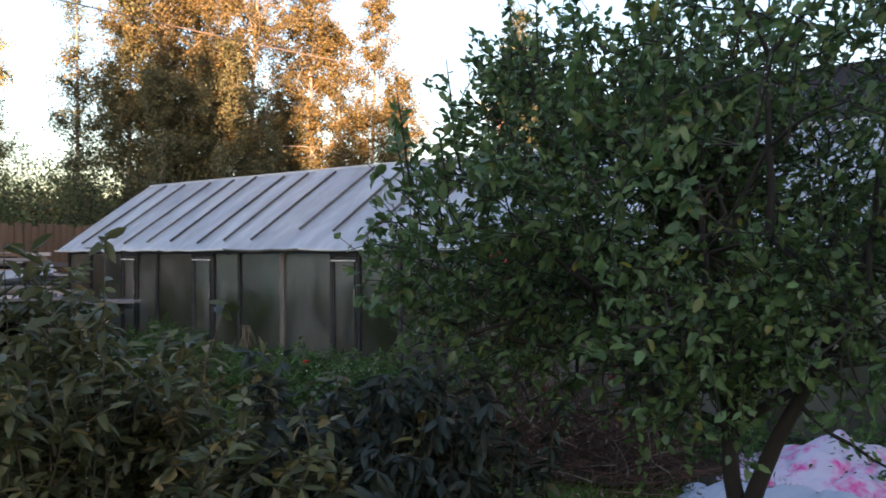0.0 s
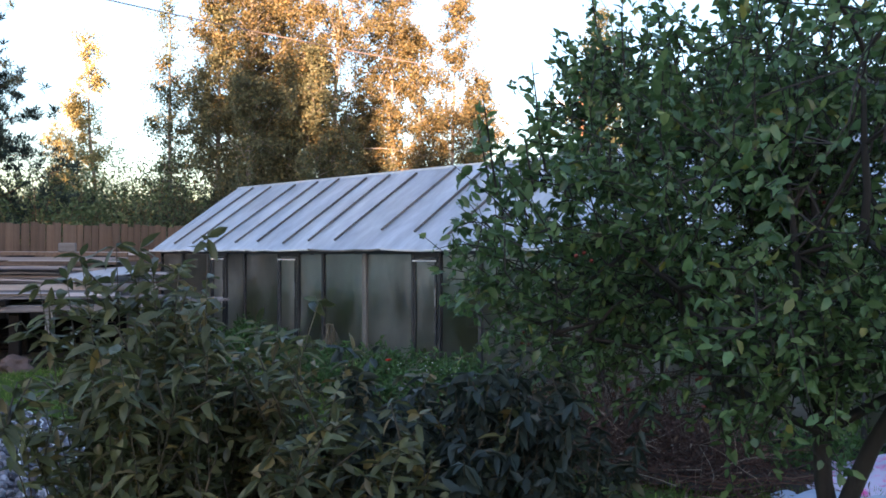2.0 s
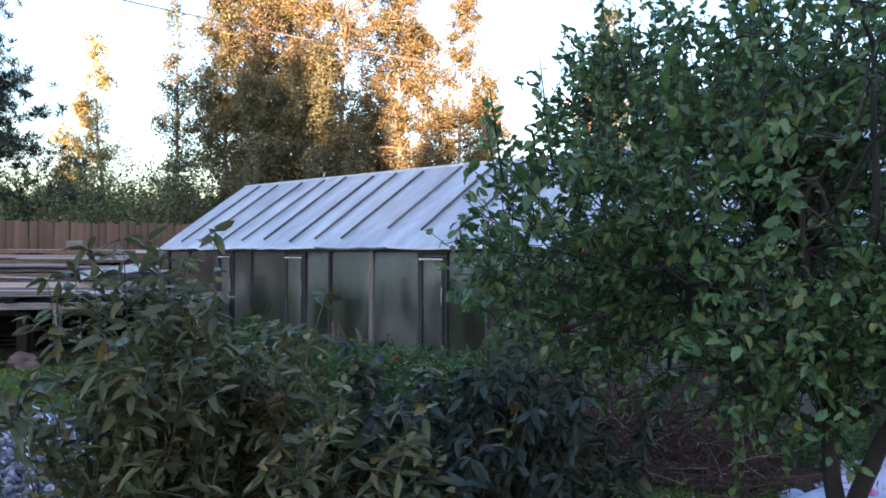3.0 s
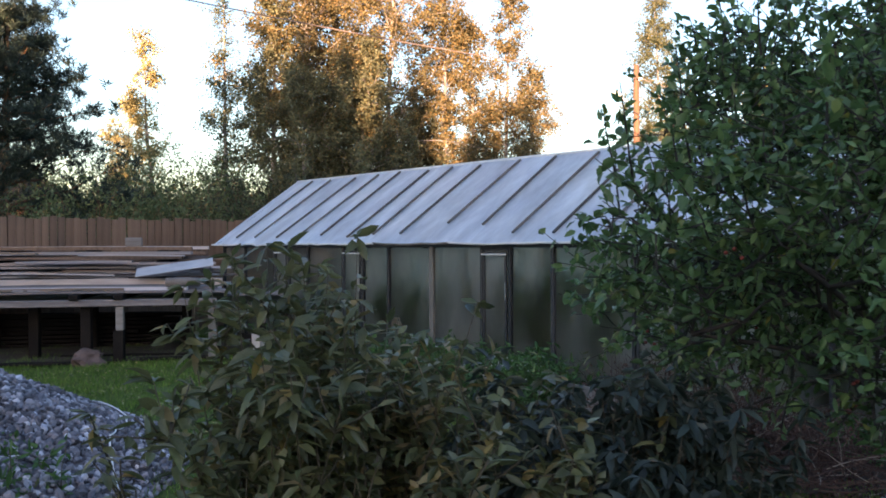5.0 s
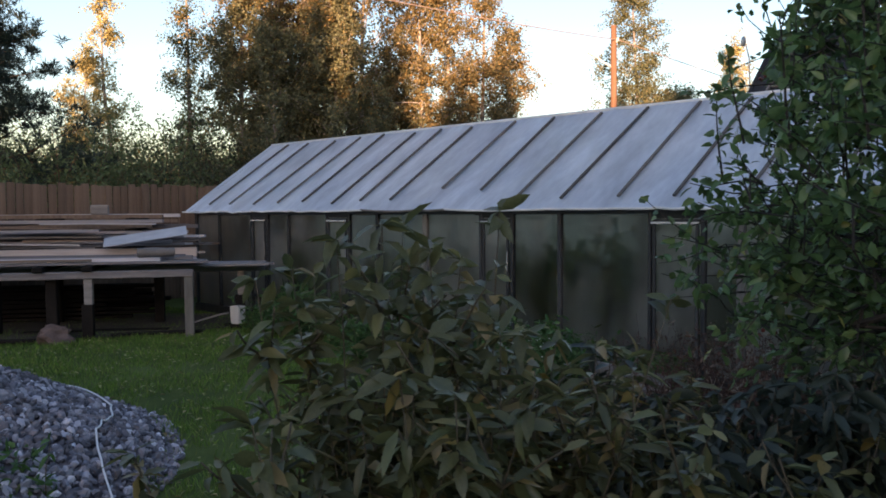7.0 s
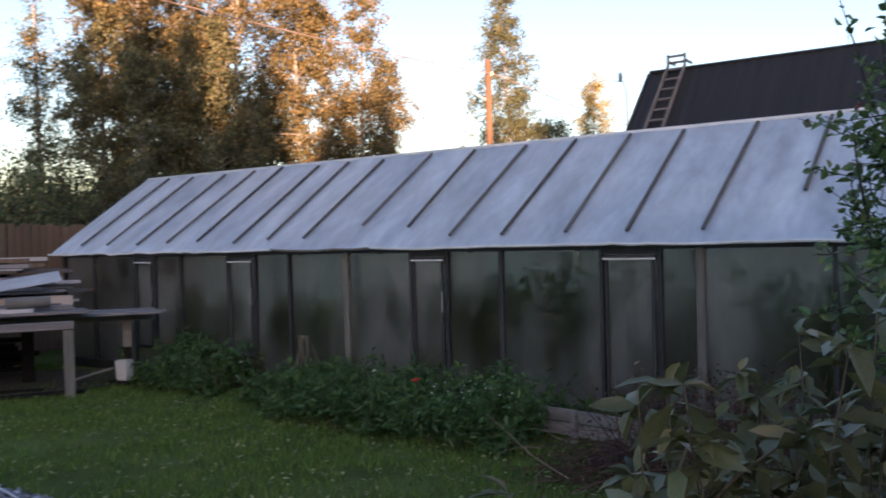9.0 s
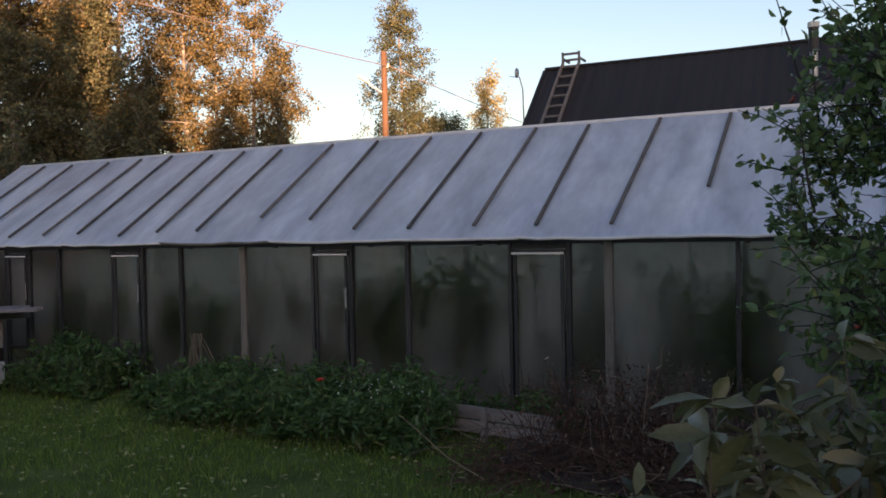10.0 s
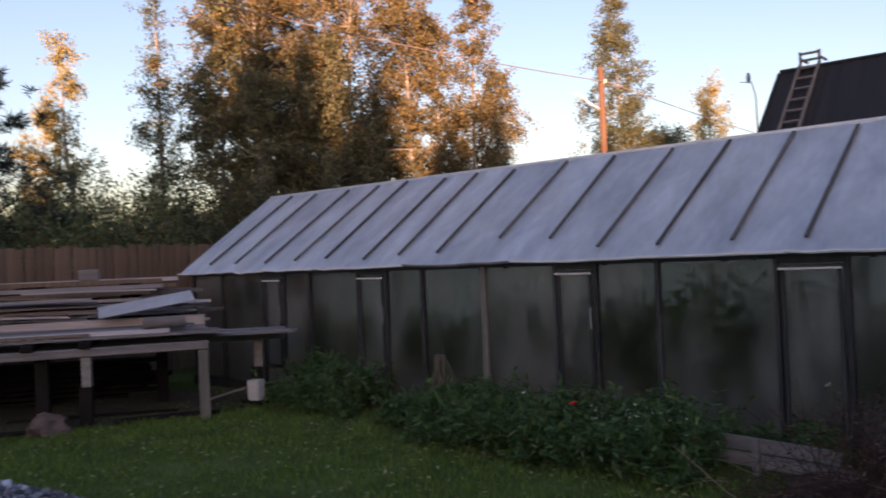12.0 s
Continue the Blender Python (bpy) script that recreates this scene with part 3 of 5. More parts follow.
def build_house():
    root = thing("house", "house with a steep dark corrugated roof", "house", ((HX0 + HX1) / 2, HRIDGE_Y, 0))
    ox, oy = (HX0 + HX1) / 2, HRIDGE_Y
    back = 2 * HRIDGE_Y - HEAVE_Y
    hx = (HX1 - HX0) / 2
    part("wall", box(-hx + 0.35, hx - 0.35, HEAVE_Y + 0.4 - oy, back - 0.4 - oy, -0.05, HEAVE_Z + 0.15), M_HOUSEWALL, root)
    v = [(s * (hx - 0.35), y, z) for s in (-1, 1) for y, z in ((HEAVE_Y + 0.4 - oy, HEAVE_Z + 0.15), (back - 0.4 - oy, HEAVE_Z + 0.15), (0, HRIDGE_Z - 0.18))]
    for e in (v[:3], v[3:]):
        part("gable", Heap().add(e, [(0, 1, 2)]), M_HOUSEWALL, root)
    for sign in (1, -1):
        n, v, f = 190, [], []
        for i in range(n + 1):
            x = -hx + 2 * hx * i / n
            rib = 0.022 * (1 if i % 4 in (1, 2) else 0)
            sagging = 0.03 * noise.noise((x * 0.4, 2.2, 0))
            for s in (0, 0.5, 1):
                v.append((x, sign * (HEAVE_Y - oy) * (1 - s), HEAVE_Z + (HRIDGE_Z - HEAVE_Z) * s + rib + sagging * s))
        m = len(v)
        v += [(a, b, c - 0.05) for a, b, c in v]
        for i in range(n):
            for j in range(2):
                a = i * 3 + j
                t = [(a, a + 3, a + 4), (a, a + 4, a + 1)]
                f += t + [(p + m, r + m, q + m) for p, q, r in t]
        for i in range(n):
            a = i * 3
            f += [(a, a + m, a + 3 + m), (a, a + 3 + m, a + 3)]
        for a in (0, 1, n * 3, n * 3 + 1):
            f += [(a, a + 1, a + 1 + m), (a, a + 1 + m, a + m)]
        part("roof", Heap().add(v, f), M_ROOF, root, "dark corrugated roof covering")
    part("ridge_cap", Heap().add(*tube([(-hx, 0, HRIDGE_Z + 0.02), (-hx * 0.3, 0, HRIDGE_Z + 0.0), (hx * 0.3, 0, HRIDGE_Z + 0.035), (hx, 0, HRIDGE_Z + 0.02)], [0.05] * 4, 6)), M_ROOF, root)
    for sign in (-1, 1):
        part("verge_board", Heap().add(*tube([(-hx - 0.01, sign * (HEAVE_Y - oy), HEAVE_Z - 0.02), (-hx - 0.01, 0, HRIDGE_Z - 0.02)], [0.05, 0.05], 4)), M_ROOF, root)
    for x in (-3.5, 0.5, 3.6):
        w = part("window", box(x - 0.6, x + 0.6, HEAVE_Y + 0.36 - oy, HEAVE_Y + 0.42 - oy, 0.95, 2.1, 0.01), M_BLACK, root)
        for a, b, c, d in ((-0.66, 0.66, 0.89, 0.95), (-0.66, 0.66, 2.1, 2.16), (-0.66, -0.6, 0.95, 2.1), (0.6, 0.66, 0.95, 2.1)):
            part("frame", box(x + a, x + b, HEAVE_Y + 0.33 - oy, HEAVE_Y + 0.43 - oy, c, d, 0.004), M_PALE, w)


build_house()
HK = (HRIDGE_Z - HEAVE_Z) / (HRIDGE_Y - HEAVE_Y)


def build_roof_ladder():
    tilt = math.degrees(math.atan(HK))
    root = thing("roof_ladder", "grey wooden roof ladder hooked over the dark ridge", "ladder", (-4.58, HRIDGE_Y - 0.02, HRIDGE_Z + 0.09))
    run = thing("ladder_run", "", "")
    run.parent = root
    run.matrix_basis = pose(0, 0, 0, tilt, 0, 0)
    for x in (-0.19, 0.19):
        part("rail", box(x - 0.025, x + 0.025, -3.3, 0.05, -0.02, 0.05, 0.006), M_LADDER, run)
    for i in range(9):
        y = -0.14 - 0.36 * i
        part("rung", box(-0.165, 0.165, y - 0.025, y + 0.025, -0.005, 0.035, 0.005), M_LADDER, run)
    for x in (-0.19, 0.19):
        part("hook_upright", box(x - 0.022, x + 0.022, -0.03, 0.03, 0.02, 0.27, 0.005), M_LADDER, root)
    for z in (0.20, 0.06):
        part("hook_bar", box(-0.17, 0.17, -0.02, 0.02, z, z + 0.05, 0.005), M_LADDER, root)
    for x in (-0.19, 0.19):
        part("hook_arm", box(x - 0.02, x + 0.02, 0.032, 0.5, 0.10, 0.15, 0.005), M_LADDER, root)


build_roof_ladder()


def build_chimney():
    y = HRIDGE_Y - 1.0
    z = HRIDGE_Z - 1.0 * HK
    root = thing("chimney_pipe", "metal chimney pipe with sooty top and pale cap", "chimney", (0.47, y, z - 0.08))
    part("flashing", box(-0.16, 0.16, -0.22, 0.16, -0.16, 0.10, 0.02), M_BLACK, root)
    for name, z0, z1, r, m in (("lower_pipe", 0.1, 0.66, 0.075, M_METAL), ("upper_pipe", 0.66, 1.12, 0.092, M_BLACK), ("cap", 1.12, 1.22, 0.108, M_PALE)):
        part(name, Heap().add(*tube([(0, 0, z0), (0, 0, z1)], [r, r], 14)), m, root, smooth=False)


build_chimney()


def build_dish():
    root = thing("dish_antenna", "small grey dish antenna on a thin mast", "antenna", (-5.42, 17.6, 0))
    part("mast", Heap().add(*tube([(0, 0, 0), (0.02, 0, 2.6), (-0.02, 0, 4.72), (-0.10, 0, 5.02)], [0.024, 0.02, 0.016, 0.014], 6)), M_METAL, root)
    v, f, rings, seg = [], [], 5, 18
    for i in range(rings + 1):
        r = 0.115 * i / rings
        for j in range(seg):
            w = 2 * math.pi * j / seg
            v.append((r * math.cos(w) * 0.8, 0.32 * r * r / 0.15, r * math.sin(w)))
    m = len(v)
    v += [(a, b + 0.012, c) for a, b, c in v]
    for i in range(rings):
        for j in range(seg):
            a, b = i * seg + j, i * seg + (j + 1) % seg
            t = [(a, b, b + seg), (a, b + seg, a + seg)]
            f += t + [(p + m, r + m, q + m) for p, q, r in t]
    d = part("dish", Heap().add(v, f), M_METAL, root, smooth=True)
    d.matrix_basis = pose(-0.12, 0, 5.10, 0, 18, 84)
    part("feed_arm", Heap().add(*tube([(-0.12, 0, 5.0), (-0.30, -0.12, 5.02)], [0.01, 0.008], 5)), M_METAL, root)


build_dish()


def build_pole():
    at = Vector((-10.5, 20.2, 0))
    root = thing("street_lamp", "wooden utility pole with a lamp bracket, lit by low sun", "street lamp", at)
    part("pole", Heap().add(*tube([(0, 0, -0.05), (0.01, 0, 3.3), (0, 0, 6.62)], [0.105, 0.092, 0.08], 12)), M_POLE, root, smooth=True)
    part("bracket", Heap().add(*tube([(0, 0, 5.45), (-0.25, -0.14, 5.62), (-0.46, -0.26, 5.82)], [0.03, 0.03, 0.025], 6)), M_METAL, root)
    v, f = tube([(-0.36, -0.21, 5.76), (-0.44, -0.26, 5.83), (-0.58, -0.34, 5.93), (-0.66, -0.38, 5.97)], [0.03, 0.065, 0.06, 0.03], 8)
    part("lamp_head", Heap().add(v, f), M_PALE, root, smooth=True)
    part("insulator", Heap().add(*tube([(0.085, 0, 6.16), (0.13, 0, 6.2), (0.13, 0, 6.27)], [0.02, 0.04, 0.02], 8)), M_PALE, root)


build_pole()


def wire(a, b, sag, name="overhead_wire"):
    a, b = Vector(a), Vector(b)
    p = [a.lerp(b, i / 24) - Vector((0, 0, 4 * sag * (i / 24) * (1 - i / 24))) for i in range(25)]
    return tagged(part(name, Heap().add(*tube(p, [0.012] * 25, 5)), M_WIRE), "thin overhead cable strung from the utility pole", "cable", group="overhead wires")


wire((-10.4, 20.2, 6.22), (-9.5, -16, 6.6), 0.74)
wire((-10.38, 20.25, 6.22), (-7.4, 52, 1.4 + 3.5), 0.5)


def build_red_house():
    root = thing("red_house", "distant red wooden house with a dark roof", "house", (-30, 7.6, 0), 16)
    part("wall", box(-3, 3, -3, 3, -0.05, 3.0, 0.02), M_REDWALL, root)
    v = [(-3.3, -3.3, 2.9), (3.3, -3.3, 2.9), (3.3, 3.3, 2.9), (-3.3, 3.3, 2.9), (-3.3, 0, 4.2), (3.3, 0, 4.2)]
    part("roof", Heap().add(v, [(0, 1, 5), (0, 5, 4), (2, 3, 4), (2, 4, 5), (0, 4, 3), (1, 2, 5), (0, 2, 1), (0, 3, 2)]), M_ROOF, root)
    for y in (-1.4, 1.4):
        w = part("window", box(3.0, 3.05, y - 0.5, y + 0.5, 1.0, 2.2, 0.01), M_BLACK, root)
        part("frame", box(3.01, 3.07, y - 0.56, y + 0.56, 2.2, 2.28, 0.005), M_PALE, w)


build_red_house()


# ---- lumber rack beside the greenhouse ----
RACK_AT, RACK_TURN = (-7.24, 5.41, 0), math.degrees(math.atan2(0.83, 0.55))   # x runs along the boards, y to the back


def build_rack():
    root = thing("lumber_rack", "rough grey timber rack on mixed posts beside the fence", "rack", RACK_AT, RACK_TURN)
    for x, y, pale, w in ((0.0, 0.03, 1, 0.11), (-1.19, 0.03, 2, 0.10), (-1.64, 0.14, 0, 0.13), (-2.4, 0.5, 0, 0.13), (-3.6, 0.03, 0, 0.13),
                          (0.62, 0.72, 2, 0.10), (-0.5, 1.2, 0, 0.13), (-1.9, 1.5, 0, 0.14), (-3.3, 1.6, 0, 0.13)):
        if pale == 2:
            part("leg", box(x - w / 2, x + w / 2, y - w / 2, y + w / 2, 0.42, 0.74, 0.006), M_BEAM, root, "grey post on a tarred foot")
            part("leg_foot", box(x - w / 2 - 0.03, x + w / 2, y - w / 2 - 0.02, y + w / 2 + 0.02, -0.05, 0.42, 0.006), M_DARKWOOD, root)
        else:
            part("leg", box(x - w / 2, x + w / 2, y - w / 2, y + w / 2, -0.05, 0.74, 0.008), M_PALEPOST if pale else M_DARKWOOD, root, "bare pale post" if pale else "tarred dark post")
    for y, x0, x1 in ((0.0, -4.2, 0.06), (0.72, -4.0, 0.95), (1.5, -4.0, 0.0)):
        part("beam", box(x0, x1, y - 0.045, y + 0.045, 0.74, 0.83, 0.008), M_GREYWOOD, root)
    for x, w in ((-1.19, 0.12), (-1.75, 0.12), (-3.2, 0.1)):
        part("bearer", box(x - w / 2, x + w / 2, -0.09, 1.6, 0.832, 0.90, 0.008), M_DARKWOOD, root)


build_rack()


def build_soil_patch():
    """Bare dark earth under the rack, slightly above the lawn sheet, with a ragged rim."""
    m = pose(*RACK_AT, 0, 0, RACK_TURN)
    n, v, f = 40, [m @ Vector((-1.9, 1.1, 0.035))], []
    for i in range(n):
        a = 2 * math.pi * i / n
        rag = 1 + 0.10 * noise.noise((math.cos(a) * 3, math.sin(a) * 3, 4))
        v.append(m @ Vector((-1.9 + 2.5 * rag * math.copysign(abs(math.cos(a)) ** 0.6, math.cos(a)), 1.1 + 1.15 * rag * math.copysign(abs(math.sin(a)) ** 0.6, math.sin(a)), 0.018)))
        f.append((0, 1 + i, 1 + (i + 1) % n))
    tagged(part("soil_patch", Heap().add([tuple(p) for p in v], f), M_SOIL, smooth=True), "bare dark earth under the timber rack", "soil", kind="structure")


build_soil_patch()
RACK_M = pose(*RACK_AT, 0, 0, RACK_TURN)


def rack_board(x0, x1, y, z, wide, thick, tilt=0.0, label="", turn=0.0, name="timber_board", mat=None, seed=0):
    rng = random.Random(seed * 31 + int(x0 * 100) + int(y * 977) + int(z * 531))
    ob = part(name, board(x1 - x0, wide, thick, rng, 0.006), mat or M_GREYWOOD)
    ob.matrix_basis = RACK_M @ pose((x0 + x1) / 2, y, z, 0, tilt, turn)
    return tagged(ob, label or "weathered grey sawn board stacked on the rack", "board", group="boards on the rack")


def build_lumber():
    rng = random.Random(17)
    # lower level: boards laid on the beams, running out to the greenhouse
    y = 0.02
    for i in range(6):
        w = rng.uniform(0.13, 0.20)
        rack_board(rng.uniform(-4.3, -3.4), rng.uniform(0.0, 0.25) if i < 3 else rng.uniform(-0.2, 0.1), y + w / 2, 0.905, w, 0.028, seed=i)
        y += w + rng.uniform(0.01, 0.03)
    for i in range(4):
        rack_board(rng.uniform(-0.7, -0.25), rng.uniform(0.95, 1.15) - 0.06 * i, 0.36 + 0.17 * i, 0.835 + 0.0, 0.15, 0.030, seed=20 + i, label="grey board reaching towards the greenhouse wall")
    for i in range(12):
        x0 = rng.uniform(-4.3, -2.2)
        rack_board(x0, x0 + rng.uniform(1.2, 2.6), rng.uniform(0.0, 1.2), 0.936 + 0.012 * (i % 3), rng.uniform(0.09, 0.15), rng.uniform(0.016, 0.03), seed=600 + i, turn=rng.uniform(-3, 3))
    # second layer
    rack_board(-3.9, 0.02, 0.40, 0.938, 0.16, 0.045, seed=40)
    rack_board(-4.2, -0.35, 0.18, 0.938, 0.15, 0.04, seed=41)
    rack_board(-4.2, -0.10, 0.66, 0.938, 0.15, 0.05, seed=42)
    rack_board(-4.3, 0.02, 1.10, 0.938, 0.14, 0.12, seed=43, label="long pale grey squared beam on the rack")
    for i in range(9):
        x0 = rng.uniform(-4.2, -1.6)
        rack_board(x0, x0 + rng.uniform(0.9, 2.2), rng.uniform(1.15, 1.4), 1.07 + 0.045 * i, rng.uniform(0.08, 0.16), rng.uniform(0.014, 0.03), seed=800 + i, turn=rng.uniform(-5, 5), tilt=rng.uniform(-1.6, 1.6),
                   label="loose crooked board slipped off the stack", mat=M_FENCE if i % 4 == 2 else None)
    # heap behind, laid crosswise and stepped
    z = 0.938
    for lvl in range(9):
        t = (0.03, 0.04, 0.028, 0.04, 0.035, 0.04, 0.05, 0.045, 0.05)[lvl]
        x1 = (0.0, -0.12, 0.1, -0.2, -0.05, -0.35, -0.25, -0.5, -0.42)[lvl]
        for j in range(4):
            y = 1.38 + 0.05 * lvl + 0.19 * j + rng.uniform(-0.02, 0.02)
            gap = rng.uniform(0.0, 0.010)
            warm = rng.random() < 0.22
            rack_board(-4.0 - rng.uniform(0, 0.5), x1 + rng.uniform(-0.45, 0.25), y, z + gap, rng.uniform(0.11, 0.18), t, seed=100 + lvl * 10 + j, turn=rng.uniform(-2.6, 2.6), tilt=rng.uniform(-0.25, 0.25),
                       label="rusty brown board in the stack" if warm else "", mat=M_FENCE if warm else None)
        z += t + (0.034 if lvl % 2 else 0.022)
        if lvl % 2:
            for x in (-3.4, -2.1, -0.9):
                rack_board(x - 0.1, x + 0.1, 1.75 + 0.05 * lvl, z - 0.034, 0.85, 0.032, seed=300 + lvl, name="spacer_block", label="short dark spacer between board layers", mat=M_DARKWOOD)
    return z


TOP_Z = build_lumber()


def build_rack_clutter():
    # tilted pale sheet
    ob = part("panel_sheet", box(-0.54, 0.54, -0.22, 0.22, -0.006, 0.006, 0.003), M_PANEL)
    ob.matrix_basis = RACK_M @ pose(-0.64, 1.02, 1.225, 14, -8, 6)
    tagged(ob, "pale tilted sheet lying across the stacked boards", "sheet")
    # log round
    h = Heap().add(*tube([(-0.23, 0, 0), (-0.21, 0, 0), (0, 0, 0.006), (0.21, 0, 0), (0.225, 0, 0)], [0.050, 0.062, 0.060, 0.056, 0.046], 12))
    ob = part("log", h, M_LADDER, smooth=True)
    ob.matrix_basis = RACK_M @ pose(-0.40, 0.17, 1.042, 0, 0, 3)
    tagged(ob, "short round log resting on the rack boards", "log")
    # block on top of the stack
    ob = part("building_block", box(-0.12, 0.12, -0.07, 0.07, 0, 0.14, 0.012), M_BEAM)
    ob.matrix_basis = RACK_M @ pose(-1.37, 1.82, TOP_Z - 0.016, 0, 0, 4)
    tagged(ob, "grey building block on top of the boards", "block")
    # boulder under the rack
    bm = bmesh.new()
    bmesh.ops.create_icosphere(bm, subdivisions=3, radius=0.18)
    for v in bm.verts:
        v.co *= 1 + 0.45 * noise.noise(v.co * 7) + 0.25 * noise.cell(v.co * 9 + Vector((5, 5, 5)))
        v.co.x *= 1.25
        v.co.z = max(v.co.z * 0.75, -0.10)
    ob = part("boulder", bm, M_BOULDER)
    ob.matrix_basis = RACK_M @ pose(-1.52, -0.16, 0.05, 0, 0, 20)
    tagged(ob, "rough pinkish boulder on the grass before the rack", "boulder")
    # ground boards take near-black wood for the shade under the rack
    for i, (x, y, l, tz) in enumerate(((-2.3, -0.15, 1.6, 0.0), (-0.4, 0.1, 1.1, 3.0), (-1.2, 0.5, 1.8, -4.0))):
        rack_board(x - l / 2, x + l / 2, y, 0.005, 0.14, 0.03, seed=500 + i, turn=tz, label="board on the ground under the rack, darkened for the shade there", name="ground_board", mat=M_DARKWOOD)
    # dark boards stacked under the rack, added to deepen the shade there
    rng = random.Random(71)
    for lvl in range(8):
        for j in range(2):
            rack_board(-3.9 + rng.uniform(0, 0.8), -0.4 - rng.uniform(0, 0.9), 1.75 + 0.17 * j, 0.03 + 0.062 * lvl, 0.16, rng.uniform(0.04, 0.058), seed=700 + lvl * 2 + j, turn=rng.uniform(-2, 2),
                       name="old_board", label="dark board added to deepen the shade under the timber rack", mat=M_DARKWOOD)
    # bucket
    root = thing("bucket", "small pale box-shaped bucket on dark scrap by the weeds", "bucket", (-7.42, 6.20, -0.06), 18)
    part("stand", box(-0.17, 0.13, -0.12, 0.12, -0.02, 0.10, 0.02), M_DARKWOOD, root)
    bm = bmesh.new()
    bmesh.ops.create_cone(bm, cap_ends=True, segments=4, radius1=0.10, radius2=0.112, depth=0.24, matrix=Matrix.Translation((0.02, 0, 0.222)) @ Matrix.Rotation(radians(45), 4, "Z"))
    bmesh.ops.bevel(bm, geom=bm.edges[:], offset=0.012, segments=2, affect="EDGES")
    part("tub", bm, M_PALE, root)
    ob = part("scrap_board", board(0.5, 0.12, 0.02, random.Random(3)), M_BEAM)
    ob.matrix_basis = pose(-7.62, 5.92, 0.12, 0, -16, 40)
    tagged(ob, "broken grey board leaning on the scrap", "board")


build_rack_clutter()


# ---- gravel heap with a white cord ----
def heap_height(x, y):
    r = math.hypot((x + 3.95) / 2.32, (y - 1.15) / 1.95)
    bulge = 0.87 * max(0.0, 1 - r) ** 0.85 * (1 + 0.10 * noise.noise((x * 1.5, y * 1.5, 3)))
    return bulge - 0.02


def build_gravel():
    rng = np.random.default_rng(3)
    h = Heap()
    n, v, f = 60, [], []
    for j in range(n + 1):
        for i in range(n + 1):
            x, y = -6.4 + 4.9 * i / n, -0.95 + 4.2 * j / n
            v.append((x, y, heap_height(x, y) - 0.012))
    for j in range(n):
        for i in range(n):
            a = j * (n + 1) + i
            f += [(a, a + 1, a + n + 2), (a, a + n + 2, a + n + 1)]
    h.add(v, f)
    g = (1 + 5 ** 0.5) / 2
    ico = unit(np.array([(-1, g, 0), (1, g, 0), (-1, -g, 0), (1, -g, 0), (0, -1, g), (0, 1, g), (0, -1, -g), (0, 1, -g), (g, 0, -1), (g, 0, 1), (-g, 0, -1), (-g, 0, 1)], float))
    fi = np.array([(0, 11, 5), (0, 5, 1), (0, 1, 7), (0, 7, 10), (0, 10, 11), (1, 5, 9), (5, 11, 4), (11, 10, 2), (10, 7, 6), (7, 1, 8),
                   (3, 9, 4), (3, 4, 2), (3, 2, 6), (3, 6, 8), (3, 8, 9), (4, 9, 5), (2, 4, 11), (6, 2, 10), (8, 6, 7), (9, 8, 1)])
    m = 0
    while m < 14000:
        a, r = rng.uniform(0, 2 * math.pi), math.sqrt(rng.uniform(0, 1.10))
        x, y = -3.95 + 2.32 * r * math.cos(a), 1.15 + 1.95 * r * math.sin(a)
        s = rng.uniform(0.016, 0.036) * (0.8 + 0.5 * rng.random())
        q = np.linalg.qr(rng.normal(size=(3, 3)))[0]
        p = (ico * (1 + rng.uniform(-0.28, 0.28, (12, 1)))) * (s, s * rng.uniform(0.6, 0.9), s * rng.uniform(0.45, 0.75)) @ q
        h.add(p + (x, y, max(heap_height(x, y), -0.012) + s * 0.25), fi)
        m += 1
    tagged(part("gravel_heap", h, M_STONE), "heap of blue-grey crushed stone on the lawn", "gravel", kind="stuff")
    pts = []
    path = [(-6.0, 2.1), (-5.2, 2.62), (-4.5, 2.82), (-3.9, 2.80), (-3.35, 2.70), (-2.98, 2.56), (-2.84, 2.42), (-2.6, 2.28), (-2.2, 2.16), (-1.85, 2.06)]
    for i in range(len(path) - 1):
        for s in (0, 0.25, 0.5, 0.75):
            x, y = path[i][0] + (path[i + 1][0] - path[i][0]) * s, path[i][1] + (path[i + 1][1] - path[i][1]) * s
            x += 0.02 * math.sin(i * 2.1 + s * 5)
            pts.append((x, y, max(heap_height(x, y), 0) + 0.045))
    tagged(part("rope", Heap().add(*tube(pts, [0.0062] * len(pts), 6)), M_CORD, smooth=True), "white rope trailing over the crushed stone heap", "rope")


build_gravel()


